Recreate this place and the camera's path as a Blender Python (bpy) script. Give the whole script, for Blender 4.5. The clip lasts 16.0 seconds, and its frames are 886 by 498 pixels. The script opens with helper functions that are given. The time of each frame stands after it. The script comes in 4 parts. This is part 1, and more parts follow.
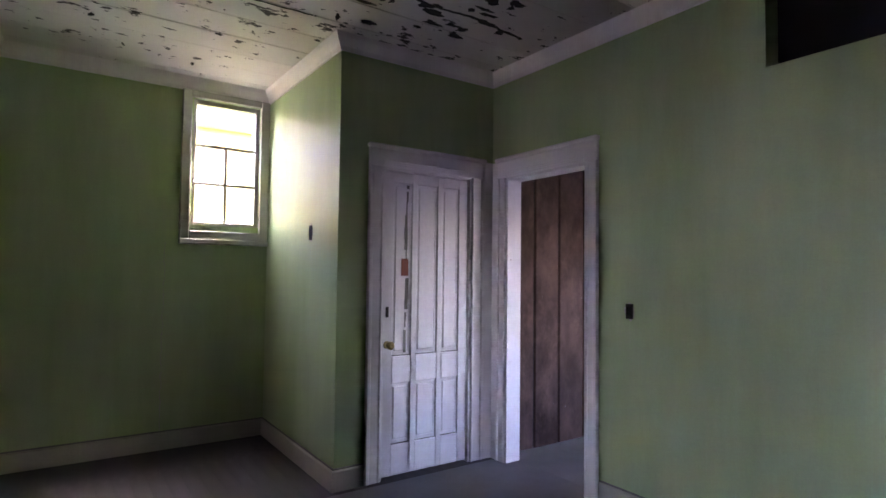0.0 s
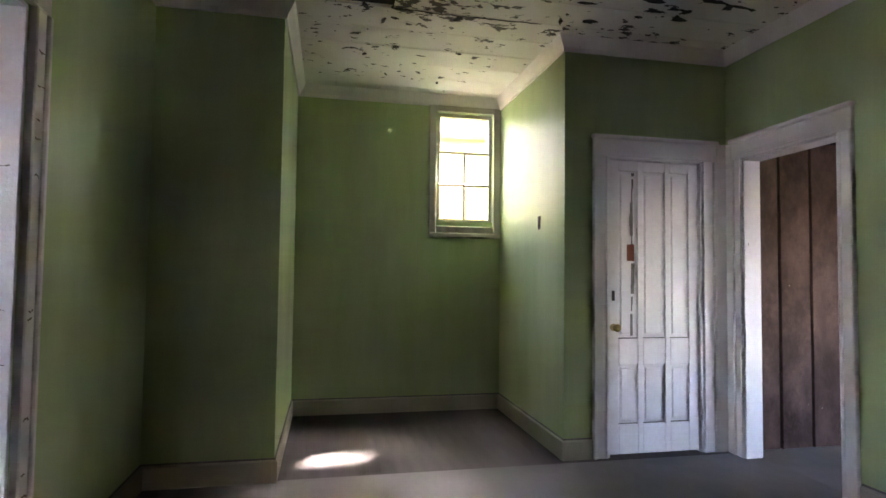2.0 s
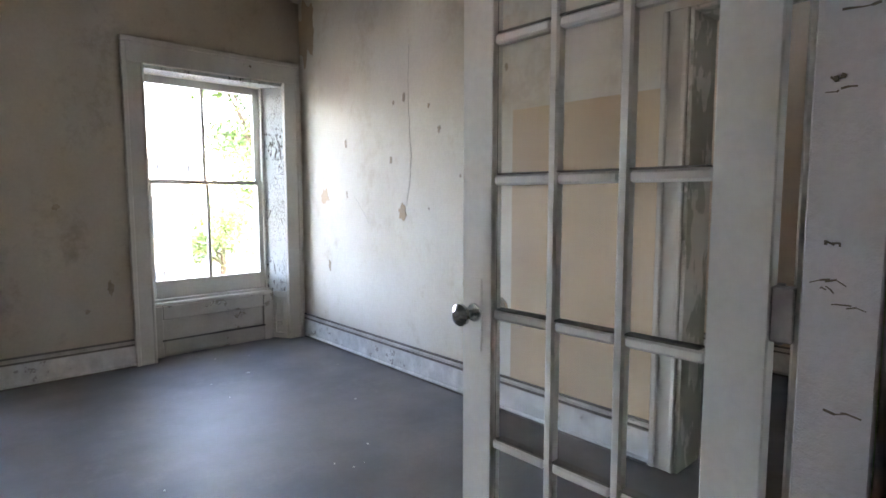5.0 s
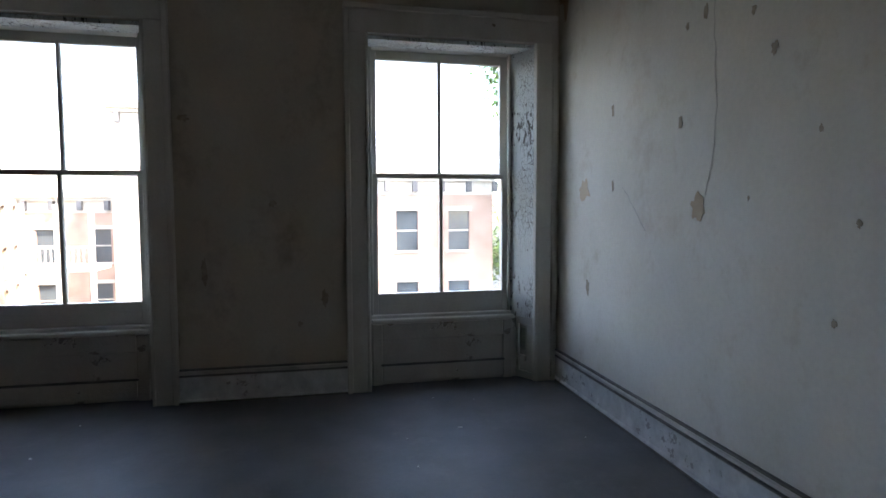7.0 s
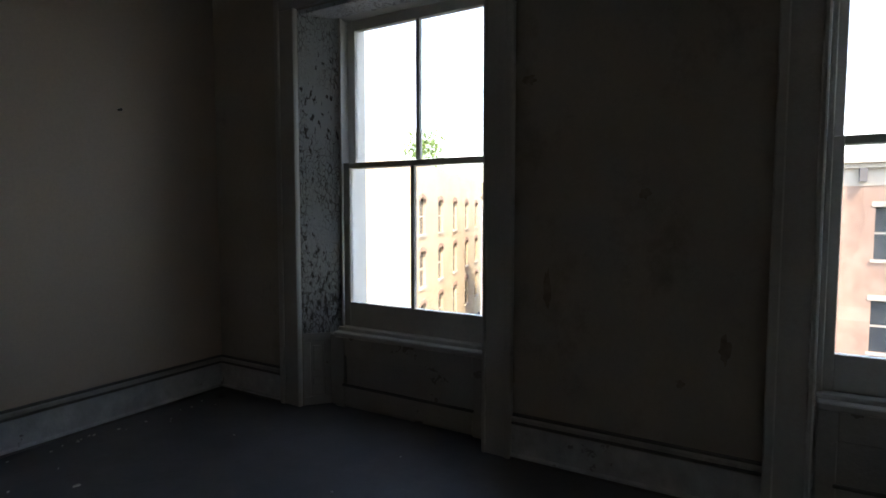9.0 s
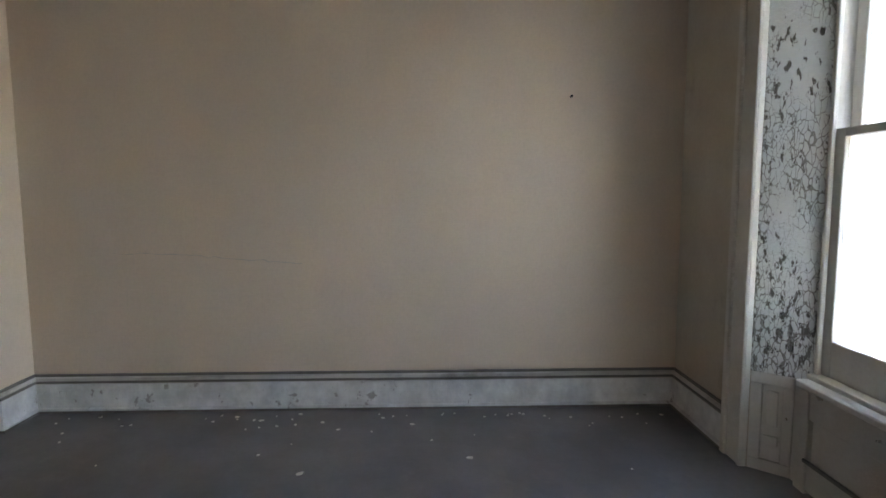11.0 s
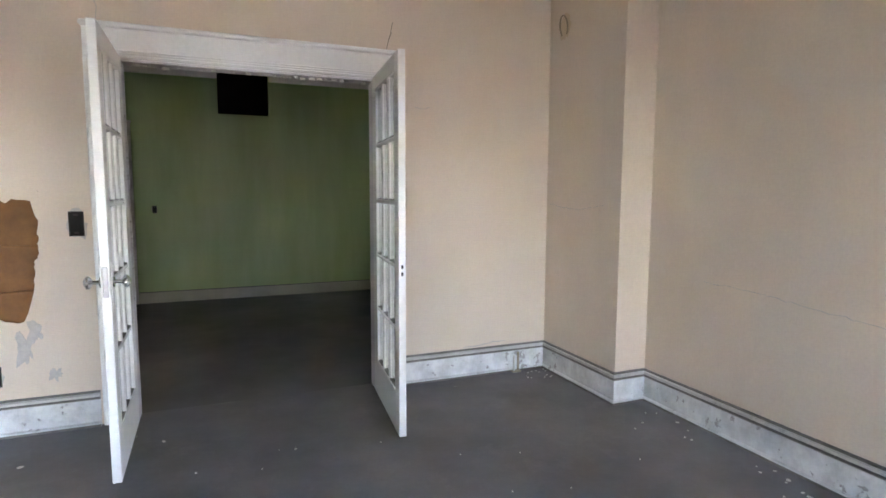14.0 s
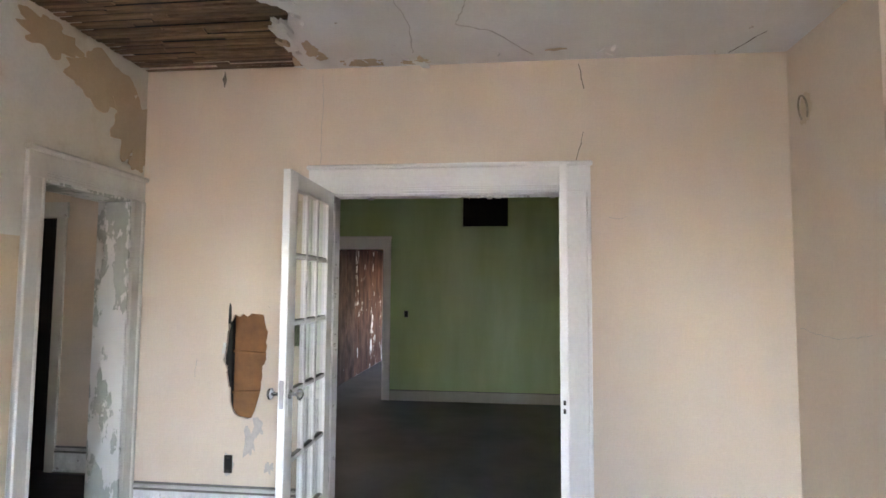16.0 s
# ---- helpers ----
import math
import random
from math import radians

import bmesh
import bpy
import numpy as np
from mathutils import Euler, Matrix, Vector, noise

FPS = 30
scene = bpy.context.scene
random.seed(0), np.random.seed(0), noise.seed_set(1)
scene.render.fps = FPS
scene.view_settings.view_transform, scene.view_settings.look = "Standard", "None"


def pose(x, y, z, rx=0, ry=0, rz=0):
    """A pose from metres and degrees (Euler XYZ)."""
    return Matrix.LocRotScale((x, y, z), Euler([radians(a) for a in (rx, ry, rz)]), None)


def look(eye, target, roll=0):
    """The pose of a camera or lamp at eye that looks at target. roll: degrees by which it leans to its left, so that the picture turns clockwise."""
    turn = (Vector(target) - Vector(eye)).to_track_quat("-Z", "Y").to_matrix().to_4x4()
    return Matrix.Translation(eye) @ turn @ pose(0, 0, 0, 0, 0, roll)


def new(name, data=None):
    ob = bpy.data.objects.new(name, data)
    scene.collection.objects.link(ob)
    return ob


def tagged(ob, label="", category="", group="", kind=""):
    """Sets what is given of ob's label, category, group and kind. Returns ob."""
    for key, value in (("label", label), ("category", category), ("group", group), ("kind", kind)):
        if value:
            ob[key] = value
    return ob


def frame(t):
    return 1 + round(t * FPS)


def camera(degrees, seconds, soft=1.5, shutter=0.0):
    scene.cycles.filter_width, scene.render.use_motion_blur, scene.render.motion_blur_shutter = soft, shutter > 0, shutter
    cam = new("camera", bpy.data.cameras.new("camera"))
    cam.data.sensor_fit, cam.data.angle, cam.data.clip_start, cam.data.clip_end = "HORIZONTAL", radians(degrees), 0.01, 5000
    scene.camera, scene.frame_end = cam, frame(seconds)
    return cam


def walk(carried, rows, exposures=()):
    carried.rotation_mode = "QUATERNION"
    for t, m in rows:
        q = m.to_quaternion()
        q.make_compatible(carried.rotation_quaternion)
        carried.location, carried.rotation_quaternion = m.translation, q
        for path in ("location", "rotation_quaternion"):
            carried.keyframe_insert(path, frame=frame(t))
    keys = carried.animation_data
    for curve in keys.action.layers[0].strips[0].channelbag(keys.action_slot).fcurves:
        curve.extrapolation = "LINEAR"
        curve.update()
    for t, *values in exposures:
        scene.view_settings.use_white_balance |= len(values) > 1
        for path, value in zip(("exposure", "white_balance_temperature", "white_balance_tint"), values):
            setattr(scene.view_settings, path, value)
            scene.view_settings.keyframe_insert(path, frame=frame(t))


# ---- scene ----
cam = camera(76.8, 16.0, soft=1.6)
PATH = [
    (0, (1.235, -1.224, 1.356), (2.881, -2.357, 1.438), 0.7),
    (0.5, (1.131, -1.162, 1.333), (2.889, -2.111, 1.434), 0.7),
    (1, (1.065, -1.15, 1.331), (2.901, -1.939, 1.422), 0.6),
    (1.5, (0.969, -1.145, 1.276), (2.879, -1.732, 1.376), 0.6),
    (2, (0.963, -1.104, 1.228), (2.921, -1.506, 1.314), 0.7),
    (2.5, (1.045, -1.053, 1.187), (3.038, -1.204, 1.251), 0.7),
    (3, (1.138, -0.982, 1.189), (3.126, -0.764, 1.209), 0.5),
    (3.5, (1.308, -0.857, 1.157), (3.223, -0.282, 1.163), 0.1),
    (4, (1.574, -0.779, 1.267), (3.316, 0.199, 1.172), 0.6),
    (4.3, (1.676, -0.72, 1.258), (3.288, 0.46, 1.154), 0.4),
    (4.5, (1.755, -0.586, 1.252), (3.285, 0.697, 1.151), 0.6),
    (4.7, (1.833, -0.454, 1.278), (3.288, 0.911, 1.138), 0.4),
    (6.8, (2.785, 0.65, 1.134), (3.277, 2.586, 1.014), -0.1),
    (7, (2.877, 0.773, 1.135), (3.28, 2.729, 1.009), -0.2),
    (7.5, (2.996, 1.077, 1.151), (3.078, 3.07, 1.015), -0.4),
    (8, (3.045, 1.423, 1.152), (2.801, 3.403, 1.01), -0.2),
    (8.2, (3.054, 1.526, 1.154), (2.663, 3.482, 1.01), -0.1),
    (10.3, (2.887, 2.717, 1.083), (1.045, 3.481, 0.932), -0.0),
    (11, (2.933, 2.976, 1.171), (0.944, 3.024, 0.971), -0.2),
    (11.5, (2.858, 3.311, 1.244), (0.916, 2.886, 1.028), 0.1),
    (12, (2.876, 3.443, 1.23), (1.059, 2.632, 1.03), 0.3),
    (12.5, (2.881, 3.556, 1.256), (1.241, 2.432, 1.048), 0.3),
    (13, (2.833, 3.655, 1.264), (1.459, 2.216, 1.057), 0.1),
    (13.5, (2.689, 3.729, 1.311), (1.632, 2.046, 1.093), 0.3),
    (14, (2.573, 3.7, 1.375), (1.823, 1.857, 1.17), 0.2),
    (14.5, (2.413, 3.592, 1.441), (1.887, 1.671, 1.259), 0.3),
    (15, (2.216, 3.486, 1.473), (1.933, 1.508, 1.38), 0.2),
    (15.5, (2.052, 3.472, 1.505), (2.059, 1.472, 1.522), 0.3),
    (16, (1.925, 3.564, 1.506), (2.147, 1.581, 1.643), 0.4),
]
EXPOSURES = [
    (0.0, 7.2, 6400, 46), (1.0, 7.53, 6700, 38), (1.5, 7.5, 6900, 32), (2.0, 7.5, 7100, 30), (2.5, 7.35, 7200, 28), (3.0, 7.45, 6900, 36), (3.5, 7.05, 7000, 34), (4.0, 6.95, 7600, 32), (4.7, 6.35, 7900, 24),
    (6.8, 4.25, 7200, 17), (7.5, 3.5, 7200, 16), (8.2, 2.88, 7200, 15), (10.3, 3.3, 8500, 20), (10.6, 4.2, 8500, 21), (11.0, 5.47, 8400, 19), (11.6, 6.1, 8200, 17),
    (12.5, 6.35, 7800, 20), (13.5, 6.45, 7850, 21), (15.0, 6.55, 8150, 21), (16.0, 6.6, 8150, 22)]
walk(cam, [(t, look(eye, target, roll)) for t, eye, target, roll in PATH], EXPOSURES)

# ---- light: clear sky and one sun, which slants in through the small high window ----
SUN = Vector((1.225, -1.08, 2.2)).normalized()
world = bpy.data.worlds.new("world")
scene.world = world
world.use_nodes = True
wn, wl = world.node_tree.nodes, world.node_tree.links
sky = wn.new("ShaderNodeTexSky")
sky.sky_type, sky.sun_disc = "NISHITA", False
sky.sun_elevation = math.asin(SUN.z)
sky.sun_rotation = math.atan2(SUN.x, SUN.y)
wn["Background"].inputs["Strength"].default_value = 0.15
wl.new(sky.outputs["Color"], wn["Background"].inputs["Color"])
sun = new("sun", bpy.data.lights.new("sun", "SUN"))
sun.data.energy, sun.data.angle, sun.data.color = 1.4, radians(4.0), (1.0, 0.94, 0.84)
sun.matrix_world = look(SUN * 40, (0, 0, 0))

# ---- materials ----


def material(name):
    m = bpy.data.materials.new(name)
    m.use_nodes = True
    return m, m.node_tree.nodes, m.node_tree.links, m.node_tree.nodes["Principled BSDF"]


def noise_node(n, l, scale, detail=4.0, stretch=(1, 1, 1), rough=0.6, seed=0.0):
    co = n.new("ShaderNodeTexCoord")
    mp = n.new("ShaderNodeMapping")
    mp.inputs["Scale"].default_value = stretch
    mp.inputs["Location"].default_value = (seed, seed * 0.7, seed * 1.3)
    tx = n.new("ShaderNodeTexNoise")
    tx.inputs["Scale"].default_value, tx.inputs["Detail"].default_value, tx.inputs["Roughness"].default_value = scale, detail, rough
    l.new(co.outputs["Object"], mp.inputs["Vector"])
    l.new(mp.outputs["Vector"], tx.inputs["Vector"])
    return tx.outputs["Fac"]


def ramp(n, l, fac, lo, hi):
    r = n.new("ShaderNodeMapRange")
    r.inputs["From Min"].default_value, r.inputs["From Max"].default_value = lo, hi
    l.new(fac, r.inputs["Value"])
    return r.outputs["Result"]


def islands(m, dark):
    """Varies the tone from piece to piece of a joined mesh."""
    n, l = m.node_tree.nodes, m.node_tree.links
    p = n["Principled BSDF"]
    src = p.inputs["Base Color"].links[0].from_socket
    geo = n.new("ShaderNodeNewGeometry")
    l.new(mixed(n, l, ramp(n, l, geo.outputs["Random Per Island"], 0.35, 1.5), src, dark), p.inputs["Base Color"])


def mixed(n, l, fac, a, b):
    m = n.new("ShaderNodeMix")
    m.data_type = "RGBA"
    if fac is None:
        m.inputs["Factor"].default_value = 0.5
    else:
        l.new(fac, m.inputs["Factor"])
    for slot, v in ((6, a), (7, b)):
        if isinstance(v, tuple):
            m.inputs[slot].default_value = (*v, 1)
        else:
            l.new(v, m.inputs[slot])
    return m.outputs[2]


def paint(name, col, col2, rough=0.55, big=0.9, stretch=(1, 1, 1), grain=60.0, chips=None, chip_col=(0.05, 0.04, 0.035), chip_scale=9.0,
          chip_stretch=(1, 1, 1), stain=None, stain_col=(0.2, 0.15, 0.1), bump=0.15, zone=None, seed=0.0, metallic=0.0):
    """Old paint: two tones in broad clouds, fine grain, chips down to what lies under, stains. zone limits the chips to broad patches."""
    m, n, l, p = material(name)
    c = mixed(n, l, ramp(n, l, noise_node(n, l, big, 5, stretch, 0.6, seed), 0.35, 0.65), col, col2)
    g = noise_node(n, l, grain, 3, (1, 1, 1), 0.7, seed + 2)
    c = mixed(n, l, ramp(n, l, g, 0.35, 2.8), c, tuple(v * 0.6 for v in col2))
    if stain:
        s = ramp(n, l, noise_node(n, l, 2.6, 8, (1, 1, 0.8), 0.75, seed + 5), 1 - stain, 1.25 - stain)
        c = mixed(n, l, s, c, stain_col)
    height = g
    if chips:
        k = noise_node(n, l, chip_scale, 6, chip_stretch, 0.62, seed + 9)
        if zone:
            z = ramp(n, l, noise_node(n, l, zone, 2, (1, 1, 1), 0.5, seed + 13), 0.35, 0.65)
            a = n.new("ShaderNodeMath")
            a.operation = "MULTIPLY_ADD"
            l.new(z, a.inputs[0])
            a.inputs[1].default_value = 0.16
            l.new(k, a.inputs[2])
            k = a.outputs[0]
        k = ramp(n, l, k, chips, chips + 0.012)
        c = mixed(n, l, k, c, chip_col)
        b = n.new("ShaderNodeMath")
        b.operation = "MULTIPLY_ADD"
        l.new(k, b.inputs[0])
        b.inputs[1].default_value = -2.5
        l.new(g, b.inputs[2])
        height = b.outputs[0]
    l.new(c, p.inputs["Base Color"])
    p.inputs["Roughness"].default_value, p.inputs["Metallic"].default_value = rough, metallic
    bp = n.new("ShaderNodeBump")
    bp.inputs["Strength"].default_value, bp.inputs["Distance"].default_value = bump, 0.004
    l.new(height, bp.inputs["Height"])
    l.new(bp.outputs["Normal"], p.inputs["Normal"])
    return m


GREEN = paint("green_wall_paint", (0.42, 0.53, 0.275), (0.33, 0.44, 0.205), 0.45, 1.6, (1.6, 1.6, 0.28), 90, bump=0.08)
CREAM = paint("cream_wall_paint", (0.75, 0.62, 0.50), (0.67, 0.555, 0.44), 0.6, 0.8, (1, 1, 0.5), 70, stain=0.30, stain_col=(0.62, 0.52, 0.38), bump=0.03)
WHITEWALL = paint("stained_white_plaster", (0.78, 0.75, 0.68), (0.66, 0.62, 0.53), 0.75, 1.1, (1, 1, 0.7), 50, chips=0.79, chip_col=(0.42, 0.33, 0.24), chip_scale=5, stain=0.47, stain_col=(0.50, 0.42, 0.31), bump=0.25)
# Pier plaster: a darker base tone than the white wall, stained and chipped.
PIERWALL = paint("stained_dark_pier_plaster", (0.60, 0.55, 0.46), (0.50, 0.44, 0.35), 0.75, 1.3, (1, 1, 0.7), 50, chips=0.74, chip_col=(0.30, 0.24, 0.17), chip_scale=6, stain=0.46, stain_col=(0.3, 0.24, 0.17), bump=0.25)
TAN = paint("bare_tan_plaster", (0.57, 0.44, 0.30), (0.49, 0.37, 0.245), 0.8, 3, bump=0.3)
BEIGE = paint("beige_paint_patch", (0.66, 0.52, 0.36), (0.62, 0.48, 0.33), 0.6, 1.5, bump=0.08)
CEILING = paint("ceiling_plaster", (0.80, 0.78, 0.75), (0.72, 0.70, 0.66), 0.8, 1.4, chips=0.70, chip_col=(0.45, 0.38, 0.3), chip_scale=4, stain=0.24, stain_col=(0.5, 0.42, 0.33), bump=0.3)
BOARDCEIL = paint("peeling_board_ceiling_paint", (0.72, 0.70, 0.66), (0.62, 0.60, 0.56), 0.7, 1.2, chips=0.688, chip_col=(0.035, 0.03, 0.03), chip_scale=11, chip_stretch=(1.5, 0.8, 1), zone=0.75, bump=0.5, seed=3.1)
FLOOR = paint("grey_painted_floor", (0.192, 0.188, 0.191), (0.122, 0.120, 0.124), 0.55, 1.5, (1, 1, 1), 45, stain=0.44, stain_col=(0.215, 0.21, 0.205), bump=0.08)
WHITE = paint("white_gloss_paint", (0.84, 0.83, 0.81), (0.78, 0.77, 0.75), 0.4, 2.5, (1, 1, 0.5), 40, chips=0.79, chip_col=(0.25, 0.2, 0.15), chip_scale=14, bump=0.05)
BASEWHITE = paint("white_blistered_baseboard_paint", (0.80, 0.81, 0.80), (0.58, 0.59, 0.58), 0.45, 11, (1, 1, 0.8), 26, chips=0.725, chip_col=(0.40, 0.385, 0.37), chip_scale=17, zone=2.2, bump=1.2)
# Dark grey for moulding lines: grime and groove shade put into one colour.
BASELINE = paint("dark_line_grey", (0.20, 0.185, 0.17), (0.12, 0.11, 0.10), 0.6, 6, bump=0.3)
TRIM = paint("dirty_white_trim_paint", (0.70, 0.68, 0.63), (0.56, 0.53, 0.47), 0.5, 2.2, (1, 1, 0.4), 60, chips=0.72, chip_col=(0.22, 0.17, 0.12), chip_scale=12, bump=0.3, stain=0.36, stain_col=(0.38, 0.33, 0.27))
PEEL = paint("alligatored_white_paint", (0.74, 0.76, 0.74), (0.62, 0.65, 0.63), 0.5, 2.0, (1, 1, 0.5), 70, chips=0.70, chip_col=(0.12, 0.11, 0.10), chip_scale=48, chip_stretch=(1, 1, 0.4), zone=3.0, bump=0.9)


def crazed(m, scale, width):
    """Adds a net of fine dark cracks, longer than wide, in broad zones of the paint."""
    n, l = m.node_tree.nodes, m.node_tree.links
    p = n["Principled BSDF"]
    src = p.inputs["Base Color"].links[0].from_socket
    co, mp, vo = n.new("ShaderNodeTexCoord"), n.new("ShaderNodeMapping"), n.new("ShaderNodeTexVoronoi")
    mp.inputs["Scale"].default_value = (1, 1, 0.42)
    vo.feature = "DISTANCE_TO_EDGE"
    vo.inputs["Scale"].default_value, vo.inputs["Randomness"].default_value = scale, 1.0
    l.new(co.outputs["Object"], mp.inputs["Vector"])
    wob = n.new("ShaderNodeVectorMath")
    wob.operation = "MULTIPLY_ADD"
    nz = n.new("ShaderNodeTexNoise")
    nz.inputs["Scale"].default_value = 30.0
    l.new(mp.outputs["Vector"], nz.inputs["Vector"])
    l.new(nz.outputs["Color"], wob.inputs[0])
    wob.inputs[1].default_value = (0.03, 0.03, 0.03)
    l.new(mp.outputs["Vector"], wob.inputs[2])
    l.new(wob.outputs[0], vo.inputs["Vector"])
    zone = ramp(n, l, noise_node(n, l, 4.5, 3, (1, 1, 0.6), 0.6, 21.0), 0.42, 0.62)
    thin = n.new("ShaderNodeMath")
    thin.operation = "MULTIPLY"
    l.new(zone, thin.inputs[0])
    thin.inputs[1].default_value = width
    less = n.new("ShaderNodeMath")
    less.operation = "LESS_THAN"
    l.new(vo.outputs["Distance"], less.inputs[0])
    l.new(thin.outputs[0], less.inputs[1])
    l.new(mixed(n, l, less.outputs[0], src, (0.26, 0.25, 0.23)), p.inputs["Base Color"])


crazed(PEEL, 55.0, 0.065)
GREENJAMB = paint("flaking_grey_green_paint", (0.50, 0.52, 0.46), (0.40, 0.42, 0.36), 0.6, 3, chips=0.60, chip_col=(0.74, 0.73, 0.69), chip_scale=7, chip_stretch=(1.4, 1.4, 0.6), zone=1.1, bump=0.6)
DOORPAINT = paint("worn_lilac_white_door_paint", (0.80, 0.77, 0.77), (0.71, 0.68, 0.68), 0.45, 2.5, (1, 1, 0.5), 40, chips=0.735, chip_col=(0.20, 0.15, 0.13), chip_scale=13, chip_stretch=(1.6, 1.6, 0.5), bump=0.15)
GREENBASE = paint("dull_greige_baseboard_paint", (0.45, 0.43, 0.36), (0.38, 0.36, 0.30), 0.5, 3, bump=0.15)
BAREWOOD = paint("bare_red_wood", (0.30, 0.09, 0.05), (0.22, 0.07, 0.04), 0.7, 8, (1, 1, 0.2), bump=0.3)
PLANK = paint("dark_brown_planks", (0.17, 0.085, 0.062), (0.06, 0.030, 0.024), 0.85, 5.0, (1, 1, 0.4), 50, chips=0.68, chip_col=(0.70, 0.66, 0.62), chip_scale=7.0, chip_stretch=(1, 1, 0.6), stain=0.50, stain_col=(0.025, 0.013, 0.010), zone=0.35, bump=0.5, seed=1.7)
LATH = paint("old_wood_lath", (0.34, 0.215, 0.13), (0.17, 0.10, 0.058), 0.85, 3, (0.6, 5, 1), 40, stain=0.47, stain_col=(0.035, 0.024, 0.018), bump=0.5)
islands(LATH, (0.04, 0.028, 0.02))
# Near black: bare spots and tears, plus hollows whose shade is only colour.
DARK = paint("near_black", (0.012, 0.011, 0.011), (0.008, 0.008, 0.008), 0.9)
# Brown kept darker to stand in for the shade of a deeper hole.
CAVITY = paint("brown_back_of_board", (0.26, 0.115, 0.04), (0.17, 0.075, 0.028), 0.8, 6, bump=0.3)
BRASS = paint("tarnished_brass", (0.55, 0.42, 0.2), (0.4, 0.3, 0.15), 0.3, 20, metallic=1.0)
STEEL = paint("dull_steel", (0.45, 0.44, 0.46), (0.33, 0.32, 0.34), 0.4, 20, metallic=1.0)
DARKMETAL = paint("dark_metal_box", (0.06, 0.055, 0.05), (0.03, 0.03, 0.03), 0.5, 20, metallic=0.6)
CHIPS = paint("paint_flakes", (0.75, 0.73, 0.68), (0.6, 0.58, 0.52), 0.7, 10)
BRICK_RED = paint("red_brick", (0.44, 0.31, 0.24), (0.33, 0.215, 0.165), 0.85, 1.1, bump=0.2, grain=14, stain=0.42, stain_col=(0.26, 0.15, 0.11))
BRICK_YEL = paint("buff_brick", (0.60, 0.49, 0.34), (0.52, 0.42, 0.28), 0.85, 0.5, bump=0.2, grain=14)
YELLOW = paint("yellow_rendered_wall", (0.40, 0.24, 0.055), (0.34, 0.20, 0.045), 0.8, 0.6)
STONE = paint("pale_stone", (0.55, 0.5, 0.43), (0.46, 0.42, 0.36), 0.8, 2)
ROOFING = paint("slate_roof", (0.16, 0.15, 0.15), (0.1, 0.1, 0.1), 0.8, 2)
ASPHALT = paint("asphalt", (0.055, 0.055, 0.056), (0.04, 0.04, 0.042), 0.9, 0.2)
FARGLASS = paint("dark_window_glass", (0.10, 0.12, 0.13), (0.05, 0.06, 0.07), 0.15, 0.4)
BARK = paint("bark", (0.16, 0.11, 0.07), (0.1, 0.07, 0.05), 0.9, 8, bump=0.6)

LEAF, _n, _l, _p = material("green_leaves")
_geo = _n.new("ShaderNodeNewGeometry")
_l.new(mixed(_n, _l, _geo.outputs["Random Per Island"], (0.06, 0.13, 0.03), (0.14, 0.22, 0.05)), _p.inputs["Base Color"])
_p.inputs["Roughness"].default_value = 0.6

GLASS, _n, _l, _p = material("window_glass")
_p.inputs["Transmission Weight"].default_value, _p.inputs["Roughness"].default_value, _p.inputs["IOR"].default_value = 1.0, 0.0, 1.45
_p.inputs["Base Color"].default_value = (0.97, 0.98, 0.97, 1)
CRYSTAL, _n, _l, _p = material("cut_glass")
_p.inputs["Transmission Weight"].default_value, _p.inputs["Roughness"].default_value, _p.inputs["IOR"].default_value = 0.7, 0.08, 1.5
_p.inputs["Base Color"].default_value = (0.75, 0.78, 0.8, 1)


# ---- mesh helpers ----


def box(bm, lo, hi, m=None, bevel=0.0):
    c = [(a + b) / 2 for a, b in zip(lo, hi)]
    s = [abs(b - a) for a, b in zip(lo, hi)]
    r = bmesh.ops.create_cube(bm, size=1, matrix=Matrix.Translation(c) @ Matrix.Diagonal((*s, 1)))
    v = r["verts"]
    if bevel:
        e = list({e for q in v for e in q.link_edges})
        v = list({q for f in bmesh.ops.bevel(bm, geom=e, offset=bevel, segments=1, affect="EDGES")["faces"] for q in f.verts} | {q for q in v if q.is_valid})
    if m is not None:
        bmesh.ops.transform(bm, matrix=m, verts=v)
    return v


def part(name, bm, mat, parent=None, label=""):
    me = bpy.data.meshes.new(name)
    bm.to_mesh(me)
    bm.free()
    me.materials.append(mat)
    ob = new(name, me)
    if parent:
        ob.parent = parent
    if label:
        ob["label"] = label
    return ob


def block(name, lo, hi, mat, parent=None, label="", bevel=0.0):
    bm = bmesh.new()
    box(bm, lo, hi, None, bevel)
    return part(name, bm, mat, parent, label)


def thing(name, at, label, category, group="", rz=0.0):
    e = new(name)
    e.empty_display_size = 0.1
    e.matrix_world = pose(*at, 0, 0, rz)
    return tagged(e, label, category, group)


def setting(ob, label, category):
    return tagged(ob, label, category, kind="structure")


def wall(name, axis, lo, hi, a, b, z0, z1, holes, mat, label):
    """A wall between lo and hi on its axis, from a to b along it; holes are (from, to, bottom, top)."""
    bm = bmesh.new()

    def piece(p, q, r, s):
        if q - p < 1e-4 or s - r < 1e-4:
            return
        box(bm, (lo, p, r) if axis == "x" else (p, lo, r), (hi, q, s) if axis == "x" else (q, hi, s))

    at = a
    for p, q, r, s in sorted(holes):
        piece(at, p, z0, z1)
        piece(p, q, z0, r)
        piece(p, q, s, z1)
        at = q
    piece(at, b, z0, z1)
    bmesh.ops.remove_doubles(bm, verts=bm.verts, dist=1e-5)
    return setting(part(name, bm, mat), label, "wall")


